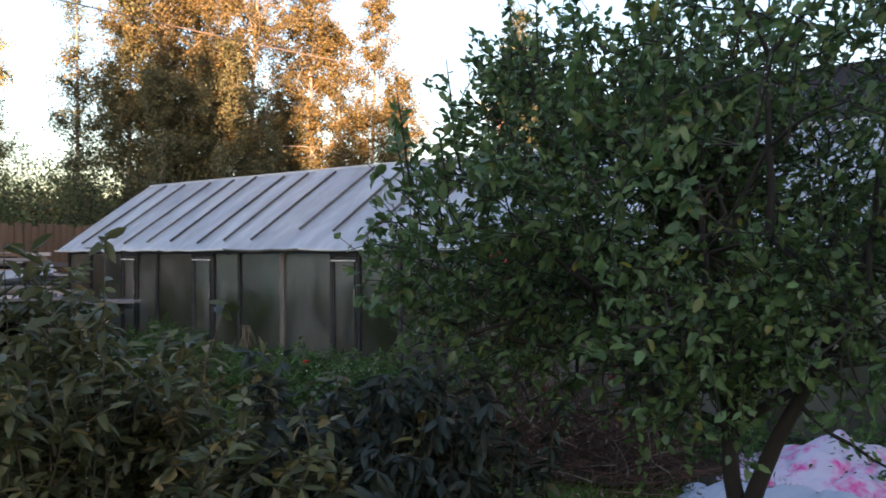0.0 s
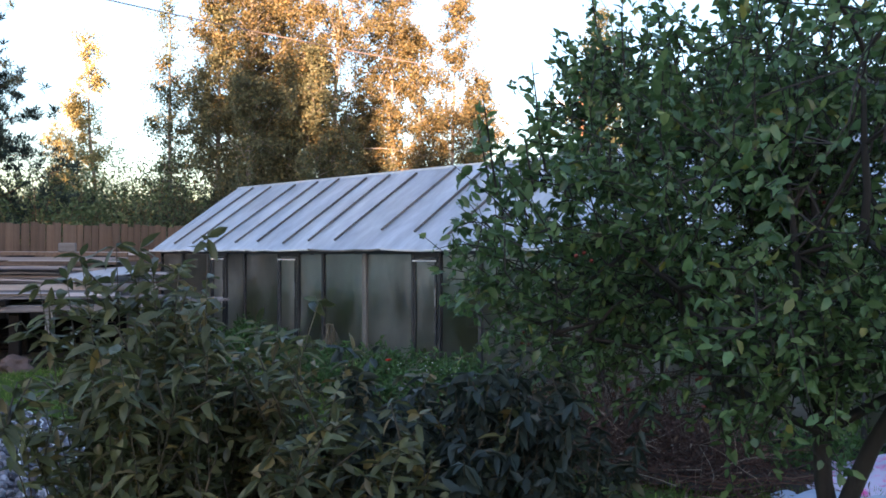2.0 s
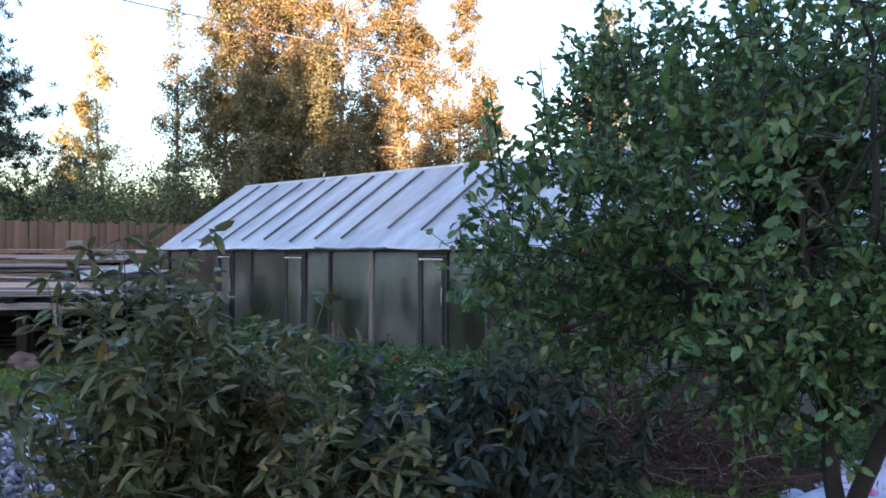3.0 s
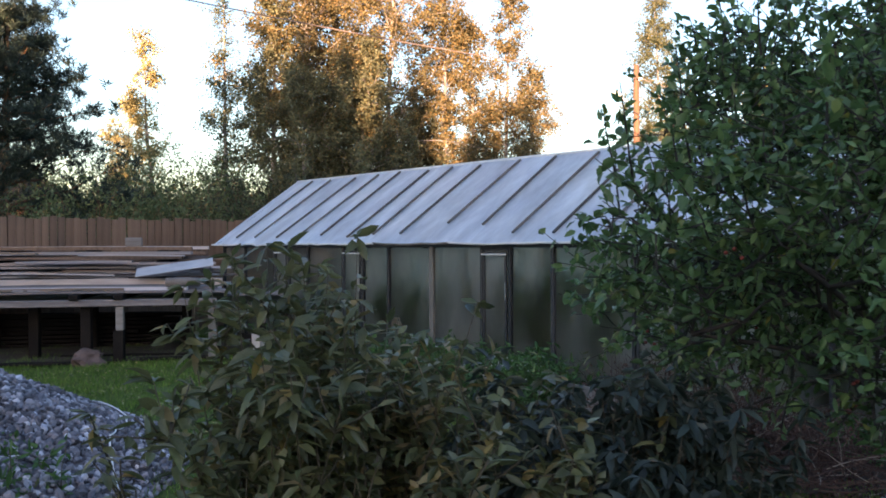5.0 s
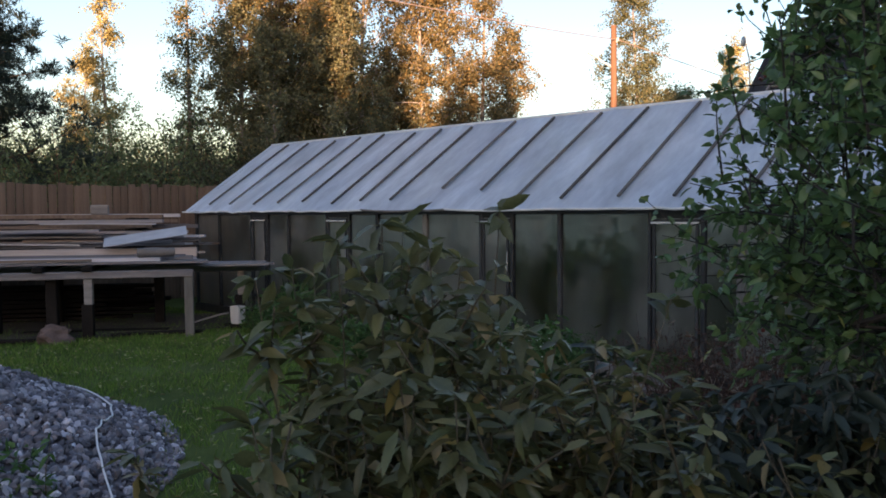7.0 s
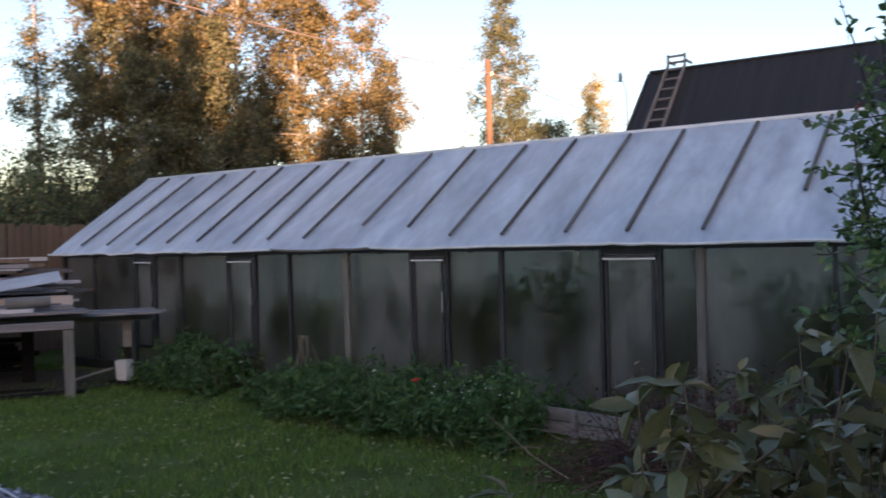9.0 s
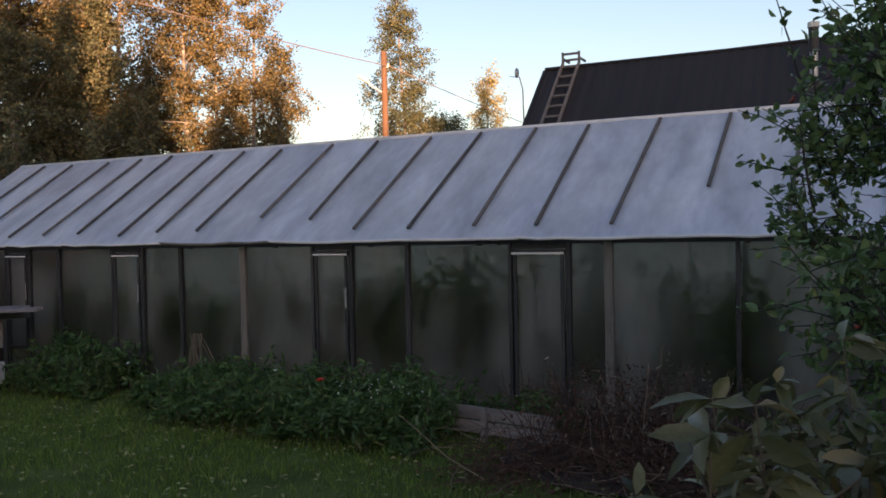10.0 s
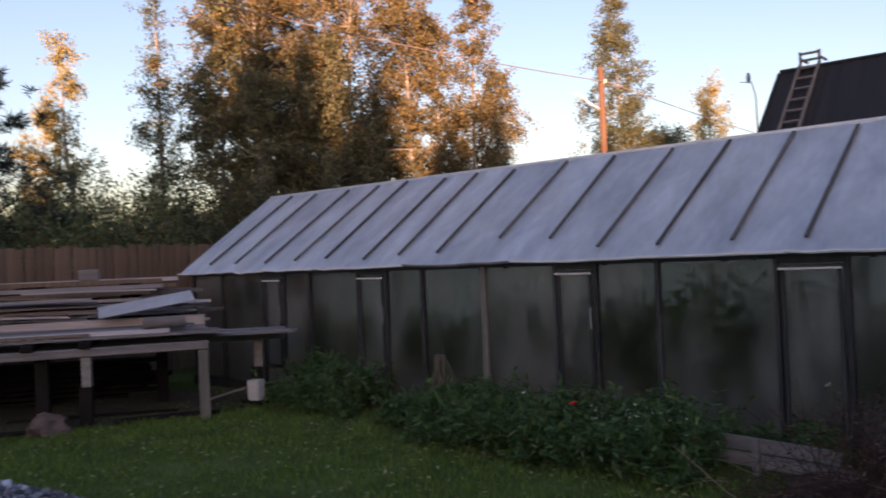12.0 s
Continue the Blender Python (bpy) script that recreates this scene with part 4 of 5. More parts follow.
# ---- plants in the garden ----
def build_apple_tree():
    rng = np.random.default_rng(21)
    root = thing("apple_tree", "small dense apple tree with dark green leaves and red fruit", "tree", (2.27, 3.38, 0))
    trunk = [(0.03, 0, -0.05), (0.0, 0, 0.25), (-0.02, 0.02, 0.58)]
    part("trunk", Heap().add(*tube(trunk, [0.066, 0.056, 0.052], 10)), M_BARK, root, smooth=True)
    centre = np.array([-0.15, 0.0, 1.66])
    wood = []
    ways = [((-0.26, -0.02, 1), 1.9, 0.52, 0.044), ((0.20, 0.08, 1), 2.0, 0.50, 0.044), ((-0.22, 0.40, 1), 2.0, 0.9, 0.034), ((0.25, -0.3, 1), 1.8, 0.95, 0.030),
            ((-1, -0.05, 0.18), 1.45, 0.86, 0.022), ((-0.95, -0.5, 0.30), 1.30, 1.0, 0.022), ((-0.8, 0.6, 0.35), 1.25, 1.0, 0.022), ((-0.95, -0.25, 0.55), 1.45, 0.95, 0.028),
            ((0.9, -0.3, 0.45), 1.1, 1.05, 0.024), ((-0.6, -0.8, 0.6), 1.3, 1.0, 0.024), ((-0.9, 0.2, 0.85), 1.5, 1.0, 0.028), ((0.6, 0.7, 0.5), 1.2, 0.9, 0.026)]
    for w, l, z, r in ways:
        limb = wander(rng, (-0.02, 0.02, z), w, l * 0.80, 9, 0.09, (0, 0, 0.02))
        wood.append(np.array(limb))
        part("branch", Heap().add(*tube(limb, np.linspace(r * 0.82, 0.005, 10), 7)), M_BARK, root, smooth=True)
    for limb in wood[:]:
        for k in (3, 4, 5, 6, 7, 8, 9, 4, 6, 8):
            side = wander(rng, limb[k], rng.normal(size=3) * 0.7 + unit(limb[k] - centre) * 0.6 + (0, 0, 0.2), rng.uniform(0.22, 0.46), 6, 0.12)
            wood.append(np.array(side))
    twig = Heap()
    for side in wood[len(ways):]:
        twig.add(*tube(side, np.linspace(0.010, 0.003, 7), 5))
    joints = np.concatenate(wood)
    # leafy twigs fill an uneven dome, each reached from the nearest branch
    at = [w[2:] for w in wood[len(ways):]]
    n = 4100
    q = unit(rng.normal(size=(n, 3))) * (rng.random((n, 1)) ** 0.42)
    lump = np.array([1 + 0.30 * noise.noise((v[0] * 2.3, v[1] * 2.3, v[2] * 2.3)) for v in q])
    lobes = [((-0.40, -0.24, 1.50), (0.92, 0.78, 0.56)), ((0.38, 0.10, 1.85), (1.08, 0.95, 0.92)), ((-0.75, 0.32, 1.84), (0.64, 0.76, 0.71)), ((-0.30, 0.72, 1.74), (0.80, 0.60, 0.78))]
    which = rng.choice(4, n, p=(0.31, 0.19, 0.31, 0.19))
    spots = np.array([lobes[k][0] for k in which]) + q * np.array([lobes[k][1] for k in which]) * lump[:, None]
    gap = np.array([noise.noise((s[0] * 2.1 + 5, s[1] * 2.1, s[2] * 2.1)) for s in spots])
    spots = spots[(gap > -0.09) & (spots[:, 2] > 0.98)]
    for s in spots:
        far = np.sqrt(((joints - s) ** 2).sum(1))
        near = joints[np.argmin(far)]
        out = unit(s - centre)
        tw = wander(rng, s, out * 0.5 + rng.normal(size=3) * 0.45 + (0, 0, 0.35), rng.uniform(0.14, 0.34), 4, 0.12)
        if far.min() < 0.30:
            twig.add(*tube([near, (near + s) / 2 + rng.normal(size=3) * 0.02, *tw], [0.004, 0.0035, 0.003, 0.003, 0.0025, 0.002, 0.0015], 3))
        else:
            twig.add(*tube(tw, [0.003, 0.003, 0.0025, 0.002, 0.0015], 3))
        joints = np.vstack([joints, tw[1:4:2]])
        at.append(np.array(tw))
    whips = []
    for _ in range(54):
        a, r = rng.uniform(0, 2 * math.pi), math.sqrt(rng.random())
        mid, reach = lobes[int(rng.integers(4))]
        s = np.array(mid) + np.array(reach) * (r * math.cos(a), r * math.sin(a), 0.86 * math.sqrt(max(0.0, 1 - 0.9 * r * r)))
        tw = wander(rng, s, (math.cos(a) * 0.16, math.sin(a) * 0.16, 1), rng.uniform(0.16, 0.44), 6, 0.05)
        twig.add(*tube(tw, np.linspace(0.006, 0.002, 7), 4))
        whips.append(np.array(tw))
    tagged(part("twigwork", twig, M_BARK, root), kind="stuff")
    pos, way = [], []
    for p, k in [(p, 13) for p in at] + [(p, 26) for p in whips]:
        k = int(rng.integers(k - 3, k + 4))
        s = rng.uniform(0, len(p) - 1.001, k)
        i = s.astype(int)
        pos.append(p[i] + (p[i + 1] - p[i]) * (s - i)[:, None] + rng.normal(size=(k, 3)) * 0.010)
        way.append(unit(p[i + 1] - p[i]) * 0.45 + rng.normal(size=(k, 3)) * 0.7 + (0, 0, -0.22))
    at, way = np.concatenate(pos), np.concatenate(way)
    near = np.argsort(at @ np.array([0.25, 0.9, 0.0]) + rng.normal(size=len(at)) * 0.3)
    pick, rest = near[:290], near[290:]
    h = Heap()
    leaves(h, at[rest], way[rest], rng.uniform(0.030, 0.058, len(rest)), rng.uniform(0.017, 0.031, len(rest)), rng, True, 0.45)
    tagged(part("foliage", h, M_APPLE, root, "dense dark green leaves, a few yellow", smooth=True), kind="stuff")
    leaf_pieces(root, at[pick], way[pick], rng.uniform(0.046, 0.068, 290), 0.56, M_APPLE, rng, 290)
    bm = bmesh.new()
    bmesh.ops.create_icosphere(bm, subdivisions=2, radius=0.0075)
    me = bpy.data.meshes.new("apple")
    bm.to_mesh(me)
    bm.free()
    me.materials.append(M_APPLEFRUIT)
    for s in at[rng.integers(0, len(at), 40)]:
        for _ in range(rng.integers(1, 5)):
            ob = new("apple", me)
            ob.parent = root
            ob.matrix_basis = Matrix.Translation(s + rng.normal(size=3) * 0.018 + (0, 0, -0.03))


build_apple_tree()


def build_bush(name, label, foot, stems, low, high, mat, seed, size, pieces, droop):
    """A clump of upright leafy stems; foot: list of (x, y, radius, share of the height)."""
    rng = np.random.default_rng(seed)
    cx, cy = np.mean([p[0] for p in foot]), np.mean([p[1] for p in foot])
    root = thing(name, label, "bush", (cx, cy, 0))
    sticks, at, way = Heap(), [], []
    for i in range(stems):
        x, y, r, share = foot[int(rng.integers(len(foot)))]
        a, q = rng.uniform(0, 2 * math.pi), r * math.sqrt(rng.random())
        tall = share * rng.uniform(low, high) * (1 - 0.10 * q / r) * (1.07 if i % 6 == 0 else 1.0)
        s = wander(rng, (x - cx + q * 0.8 * math.cos(a), y - cy + q * 0.8 * math.sin(a), -0.03), (math.cos(a) * 0.09 * q / r, math.sin(a) * 0.09 * q / r, 1), tall, 9, 0.05)
        sticks.add(*tube(s, np.linspace(0.0042, 0.0012, 10), 5))
        p = np.array(s)
        for _ in range(int(rng.integers(5, 10))):
            j = int(rng.integers(3, 9))
            tw = wander(rng, s[j], rng.normal(size=3) * 0.6 + (0, 0, 0.75), rng.uniform(0.09, 0.19), 4, 0.1)
            sticks.add(*tube(tw, np.linspace(0.0035, 0.0018, 5), 4))
            t = np.array(tw)
            k = 9
            u = np.linspace(0.3, 3.99, k)
            ii = u.astype(int)
            at.append(t[ii] + (t[ii + 1 - (ii == 4)] - t[ii]) * (u - ii)[:, None])
            w = rng.normal(size=(k, 3)) * (0.8, 0.8, 0.35) + (0, 0, droop)
            way.append(w)
        k = 52
        u = 2.2 + 6.79 * rng.random(k) ** 0.7
        u[:5] = 8.985
        ii = u.astype(int)
        at.append(p[ii] + (p[ii + 1] - p[ii]) * (u - ii)[:, None])
        way.append(rng.normal(size=(k, 3)) * (0.8, 0.8, 0.35) + (0, 0, droop))
    at, way = np.concatenate(at), np.concatenate(way)
    tagged(part("stemwork", sticks, M_STEM, root, smooth=True), kind="stuff")
    order = np.argsort((at @ np.array([-0.2, 0.6, -1.0])) + rng.normal(size=len(at)) * 0.15)
    pick, rest = order[:pieces], order[pieces:]
    h = Heap()
    n = len(rest)
    leaves(h, at[rest], way[rest], rng.uniform(0.5, 1.4, n) * size, rng.uniform(0.26, 0.45, n) * size, rng, True, 0.7)
    tagged(part("foliage", h, mat, root, smooth=True), kind="stuff")
    leaf_pieces(root, at[pick], way[pick], rng.uniform(0.6, 1.35, pieces) * size, 0.40, mat, rng, pieces)
    return root


build_bush("garden_bush", "waist-high leafy garden bush with dull green lance-shaped leaves", [(1.12, 1.32, 0.14, 1.09), (1.22, 1.36, 0.16, 1.08), (1.02, 1.50, 0.18, 1.0), (1.03, 1.68, 0.22, 0.96), (1.38, 1.62, 0.30, 0.89), (1.48, 1.95, 0.36, 0.82)], 165, 1.10, 1.50, M_BUSH, 31, 0.060, 290, -0.05)
build_bush("dark_bush", "low dark bush with drooping blue-green leaves", [(1.46, 2.12, 0.36, 1.0), (1.64, 2.34, 0.30, 1.0)], 95, 0.98, 1.26, M_BUSHDARK, 32, 0.062, 200, -0.45)


def build_pale_stalk():
    p = [(1.37, 1.36, -0.02), (1.345, 1.37, 0.55), (1.325, 1.39, 0.90), (1.30, 1.41, 1.10), (1.265, 1.42, 1.18), (1.215, 1.43, 1.215), (1.135, 1.44, 1.23)]
    tagged(part("dry_stalk", Heap().add(*tube(p, [0.0038, 0.0038, 0.0036, 0.0034, 0.003, 0.0025, 0.002], 6)), M_STRAW, smooth=True), "bleached bent dry stalk standing in the bush", "stalk")


build_pale_stalk()


def weed_patch(x0, x1, y0, y1, tall, seed, label, count, mat=M_WEED, name="weed_patch"):
    rng = np.random.default_rng(seed)
    root = thing(name, label, "weeds", ((x0 + x1) / 2, (y0 + y1) / 2, 0), group="weeds along the greenhouse")
    hx, hy = (x1 - x0) / 2, (y1 - y0) / 2
    h, st = Heap(), Heap()
    n = count
    q = rng.uniform(-1, 1, (n, 2))
    dome = np.sqrt(np.clip(1.15 - (np.abs(q[:, 0]) ** 3 * 0.6 + np.abs(q[:, 1]) ** 2 * 0.75), 0.05, 1))
    lump = np.array([0.70 + 1.25 * noise.noise((a * hx * 2.4, b * hy * 2.4, seed)) for a, b in q])
    z = tall * dome * np.clip(lump, 0.15, 1.5) * rng.beta(2.4, 1.1, n)
    at = np.stack([q[:, 0] * hx, q[:, 1] * hy, np.maximum(z, 0.01)], 1)
    leaves(h, at, rng.normal(size=(n, 3)) * (1, 1, 0.5) + (0, 0, 0.15), rng.uniform(0.035, 0.085, n), rng.uniform(0.014, 0.036, n), rng, True, 0.5)
    for _ in range(count // 30):
        a, b = rng.uniform(-0.98, 0.98, 2)
        w = wander(rng, (a * hx, b * hy, -0.02), (rng.normal() * 0.3, rng.normal() * 0.3, 1), tall * rng.uniform(0.7, 1.35), 6, 0.14)
        st.add(*tube(w, np.linspace(0.004, 0.0015, 7), 4))
        p = np.array(w)[rng.integers(2, 7, 14)]
        leaves(h, p, rng.normal(size=(14, 3)) + (0, 0, 0.2), rng.uniform(0.05, 0.12, 14), rng.uniform(0.014, 0.035, 14), rng, True, 0.4)
    part("foliage", h, mat, root, smooth=True)
    tagged(part("stemwork", st, M_STEM, root), kind="stuff")
    return root


weed_patch(-2.55, -1.95, 1.35, 1.85, 0.42, 47, "thin olive weeds at the edge of the stone heap", 260)
weed_patch(-7.02, -5.75, 6.0, 6.85, 0.46, 41, "bright green leafy weeds by the rack", 4200)
weed_patch(-5.2, -4.3, 6.0, 6.85, 0.28, 42, "tangled green weeds at the greenhouse foot", 3600)
weed_patch(-4.5, -3.0, 5.55, 6.85, 0.40, 43, "tangled green weeds and flowers at the greenhouse foot", 4200)
weed_patch(-3.2, -1.75, 5.45, 6.75, 0.42, 44, "tangled green weeds with small white blossom", 4200)
weed_patch(-1.9, -1.0, 6.35, 6.85, 0.24, 45, "low weeds behind the bed board", 900)
weed_patch(0.4, 3.2, 6.0, 6.85, 0.30, 46, "low rough weeds under the apple tree", 1800)


def flower(x, y, z, mat, name, label, r, petals):
    root = thing(name, label, "flower", (x, y, 0))
    part("stalk", Heap().add(*tube([(0, 0, 0), (0.01, 0.01, z * 0.6), (0, 0, z)], [0.003, 0.003, 0.002], 5)), M_STEM, root)
    for i in range(petals):
        rng = np.random.default_rng(i)
        h = Heap()
        w = 2 * math.pi * i / petals
        leaves(h, np.array([[0, 0, z]]), np.array([[math.cos(w), math.sin(w), 0.5]]), np.array([r]), np.array([r * 1.1]), rng, True, 0.9)
        part("petal", h, mat, root, smooth=True)


flower(-2.74, 5.74, 0.45, M_POPPY, "red_poppy", "single red poppy above green weeds", 0.042, 5)
flower(-3.35, 5.95, 0.46, M_WHITEFLOWER, "white_flower", "small white flower above green weeds", 0.025, 5)
flower(-5.25, 6.1, 0.40, M_WHITEFLOWER, "white_flower", "small white flower above green weeds", 0.022, 5)


def build_blossom():
    rng = np.random.default_rng(9)
    h = Heap()
    n = 90
    at = np.stack([rng.normal(-2.25, 0.22, n), rng.normal(5.85, 0.2, n), rng.uniform(0.34, 0.47, n)], 1)
    leaves(h, at, rng.normal(size=(n, 3)), rng.uniform(0.010, 0.018, n), rng.uniform(0.010, 0.016, n), rng, False)
    tagged(part("white_blossom", h, M_WHITEFLOWER), "scattered tiny white blossom in the weeds", "blossom", kind="stuff")


build_blossom()


def build_bed_edge():
    root = thing("bed_edging", "grey weathered board edging of a garden bed", "edging", (-1.38, 6.2, 0), -8)
    rng = random.Random(4)
    for z, x0, x1 in ((0.02, -0.55, 0.55), (0.13, -0.5, 0.45)):
        ob = part("edge_board", board(x1 - x0, 0.03, 0.095, rng, 0.004), M_BEAM, root)
        ob.matrix_basis = pose((x0 + x1) / 2, 0, z, 0, 0.8, 0)
    part("stake", box(-0.16, -0.11, -0.065, -0.018, -0.05, 0.24, 0.005), M_BEAM, root)


build_bed_edge()


def dead_clump(x, y, r, tall, n, seed, label, flat):
    rng = np.random.default_rng(seed)
    h = Heap()
    for _ in range(n):
        a, q = rng.uniform(0, 2 * math.pi), r * math.sqrt(rng.random())
        if rng.random() < flat:
            b = rng.uniform(0, 2 * math.pi)
            w = (math.cos(b), math.sin(b), rng.uniform(-0.1, 0.35))
            p = wander(rng, (q * math.cos(a), q * math.sin(a), rng.uniform(0.01, 0.16)), w, rng.uniform(0.2, 0.7), 5, 0.12, (0, 0, -0.02))
        else:
            p = wander(rng, (q * math.cos(a), q * math.sin(a), -0.02), (rng.normal() * 0.3, rng.normal() * 0.3, 1), tall * rng.uniform(0.5, 1.15), 5, 0.16)
        p = [np.array((u[0], u[1], max(u[2], 0.006))) for u in p]
        s = rng.uniform(0.0025, 0.005)
        h.add(*tube(p, np.linspace(s, s * 0.5, 6), 4))
    m = n * 5
    at = np.stack([rng.normal(0, r * 0.55, m), rng.normal(0, r * 0.55, m), rng.uniform(0.02, tall * (0.25 if flat > 0.6 else 0.95), m)], 1)
    leaves(h, at, rng.normal(size=(m, 3)), rng.uniform(0.02, 0.06, m), rng.uniform(0.008, 0.022, m), rng, True, 0.2)
    ob = part("dead_stalks", h, M_DEADSTEM)
    ob.matrix_basis = pose(x, y, 0)
    tagged(ob, label, "dead plants", kind="stuff")


dead_clump(-0.40, 6.0, 0.66, 0.66, 340, 51, "clump of rusty brown dead stalks by the greenhouse", 0.25)
dead_clump(0.20, 5.75, 0.75, 0.38, 560, 52, "brown heap of pulled dry stalks on soil", 0.6)
dead_clump(0.70, 5.5, 0.60, 0.22, 220, 53, "flattened dry straw and stalks on the ground", 0.9)
dead_clump(-0.9, 5.45, 0.5, 0.2, 140, 54, "dry twigs and straw strewn at the bed edge", 0.95)


def build_bed_soil():
    n, v, f = 36, [(0.1, 5.95, 0.05)], []
    for i in range(n):
        a = 2 * math.pi * i / n
        rag = 1 + 0.14 * noise.noise((math.cos(a) * 3, math.sin(a) * 3, 9))
        v.append((0.1 + 1.35 * rag * math.cos(a), 5.95 + 0.85 * rag * math.sin(a), 0.015))
        f.append((0, 1 + i, 1 + (i + 1) % n))
    tagged(part("bed_soil", Heap().add(v, f), M_SOIL, smooth=True), "bare dark soil of the cleared bed", "soil", kind="structure")


build_bed_soil()


def dry_sheaf(x, y, z, seed):
    rng = np.random.default_rng(seed)
    h = Heap()
    for _ in range(22):
        p = wander(rng, (rng.normal() * 0.03, rng.normal() * 0.02, z), (rng.normal() * 0.25, rng.normal() * 0.2, -1), z * rng.uniform(0.7, 1.0), 6, 0.06, (0, 0, -0.05))
        h.add(*tube([np.array((u[0], u[1], max(u[2], 0.0))) for u in p], np.linspace(0.005, 0.003, 7), 4))
    ob = part("dry_sheaf", h, M_SHEAF)
    ob.matrix_basis = pose(x, y, 0)
    tagged(ob, "bleached sheaf of bent dry stems", "dead plant")


dry_sheaf(-4.98, 6.75, 0.62, 61)


def build_cloth(name, label, cx, cy, hx, hy, turn, mat, seed, heap):
    n, v, f = 46, [], []
    for j in range(n + 1):
        for i in range(n + 1):
            a, b = 2 * i / n - 1, 2 * j / n - 1
            edge = 1 + 0.12 * noise.noise((a * 2, b * 2, seed))
            x, y = a * hx * edge, b * hy * edge
            fold = abs(noise.noise((x * 3.2, y * 3.2, seed))) * 0.11 + 0.05 * abs(noise.noise((x * 8, y * 8, seed + 2)))
            z = 0.03 + fold + heap * math.exp(-((a - 0.1) ** 2 + (b - 0.2) ** 2) * 3)
            rim = max(abs(a), abs(b))
            v.append((x, y, max(0.015, z * (1 - max(0, rim - 0.8) * 4.5))))
    for j in range(n):
        for i in range(n):
            a = j * (n + 1) + i
            f += [(a, a + 1, a + n + 2), (a, a + n + 2, a + n + 1)]
    ob = part(name, Heap().add(v, f), mat, smooth=True)
    ob.matrix_basis = pose(cx, cy, 0, 0, 0, turn)
    md = ob.modifiers.new("thickness", "SOLIDIFY")
    md.thickness = 0.006
    tagged(ob, label, "cloth")


build_cloth("floral_sheet", "crumpled white bed sheet with pink blossoms on the grass", 1.86, 6.24, 0.66, 0.42, 12, M_CLOTH, 2, 0.20)
build_cloth("blue_sheet", "crumpled pale blue cloth on the grass", 2.0, 5.26, 0.74, 0.36, 10, M_CLOTHBLUE, 7, 0.08)


# ---- trees beyond the fence ----
def woodland_tree(name, label, x, y, height, crown_r, crown_from, limbs, twigs, leaf, bark, mat, seed, droop=-0.35, rise=0.7, point=1.0, trunk_r=0.09, tuft=0.075, width=0.8, lean=(0, 0), per=50):
    """A tapered trunk, rising limbs, drooping twigs and a crown of many small leaves; point: how fast the crown narrows to the top."""
    rng = np.random.default_rng(seed)
    root = thing(name, label, "tree", (x, y, 0))
    line = wander(rng, (0, 0, -0.05), (lean[0], lean[1], 1), height, 12, 0.025)
    part("trunk", Heap().add(*tube(line, np.linspace(trunk_r, 0.010, 13), 8)), bark, root, smooth=True)
    br, h = Heap(), Heap()
    pts = np.array(line)
    at = []
    for _ in range(limbs):
        s = crown_from + (1 - crown_from) * rng.random() ** 0.9
        i = min(int(s * 12), 11)
        p = pts[i] + (pts[i + 1] - pts[i]) * (s * 12 - i)
        rel = (s - crown_from) / (1 - crown_from)
        l = crown_r * (1 - rel) ** point * rng.uniform(0.4, 1.15) * min(1, 0.5 + rel * 4) + 0.15
        a = rng.uniform(0, 2 * math.pi)
        b = wander(rng, p, (math.cos(a), math.sin(a), rise * rng.uniform(0.5, 1.6)), l, 6, 0.13, (0, 0, droop * 0.06))
        br.add(*tube(b, np.linspace(0.007 + 0.014 * l / crown_r, 0.003, 7), 4))
        q = np.array(b)
        m = max(3, int(twigs * min(1, 0.35 + l / crown_r)))
        for _ in range(m):
            u = rng.uniform(1.2, 5.99)
            k = int(u)
            c = q[k] + (q[k + 1] - q[k]) * (u - k)
            t = np.array(wander(rng, c, unit(q[k + 1] - q[k]) * 0.5 + rng.normal(size=3) * 0.55 + (0, 0, 0.1), rng.uniform(0.25, 0.55), 4, 0.10, (0, 0, droop * 0.5)))
            v = rng.uniform(0.3, 3.99, per)
            kk = v.astype(int)
            at.append(t[kk] + (t[kk + 1] - t[kk]) * (v - kk)[:, None] + rng.normal(size=(per, 3)) * tuft)
    at = np.concatenate(at)
    at = at[at[:, 2] > 0.05]
    n = len(at)
    leaves(h, at, rng.normal(size=(n, 3)) + (0, 0, -0.5), rng.uniform(0.6, 1.3, n) * leaf, rng.uniform(0.6, 1.2, n) * leaf * width, rng, False, 0.1)
    tagged(part("limbwork", br, bark, root), kind="stuff")
    part("crown", h, mat, root)
    return root


B = "tall birch with autumn orange leaves behind the fence"
# these birches cover the lower crowns in place of their shade
G = "birch behind the fence, grey-green of shaded lower crowns put into its leaves"
woodland_tree("birch_tree", G, -14.3, 10.6, 7.4, 1.8, 0.10, 75, 11, 0.064, M_BIRCHBARK, M_BIRCHSHADE, 71, point=0.7, per=40, tuft=0.055)
woodland_tree("birch_tree", B, -13.9, 11.6, 10.8, 2.9, 0.25, 125, 11, 0.064, M_BIRCHBARK, M_BIRCH, 72, point=0.5, per=40, tuft=0.055)
woodland_tree("birch_tree", B, -14.2, 12.6, 9.8, 2.6, 0.3, 90, 11, 0.064, M_BIRCHBARK, M_BIRCH, 92, point=0.5, per=40, tuft=0.055)
woodland_tree("birch_tree", G, -12.2, 11.7, 6.2, 2.2, 0.10, 90, 11, 0.064, M_BIRCHBARK, M_BIRCHSHADE, 73, point=0.55, per=40, tuft=0.055)
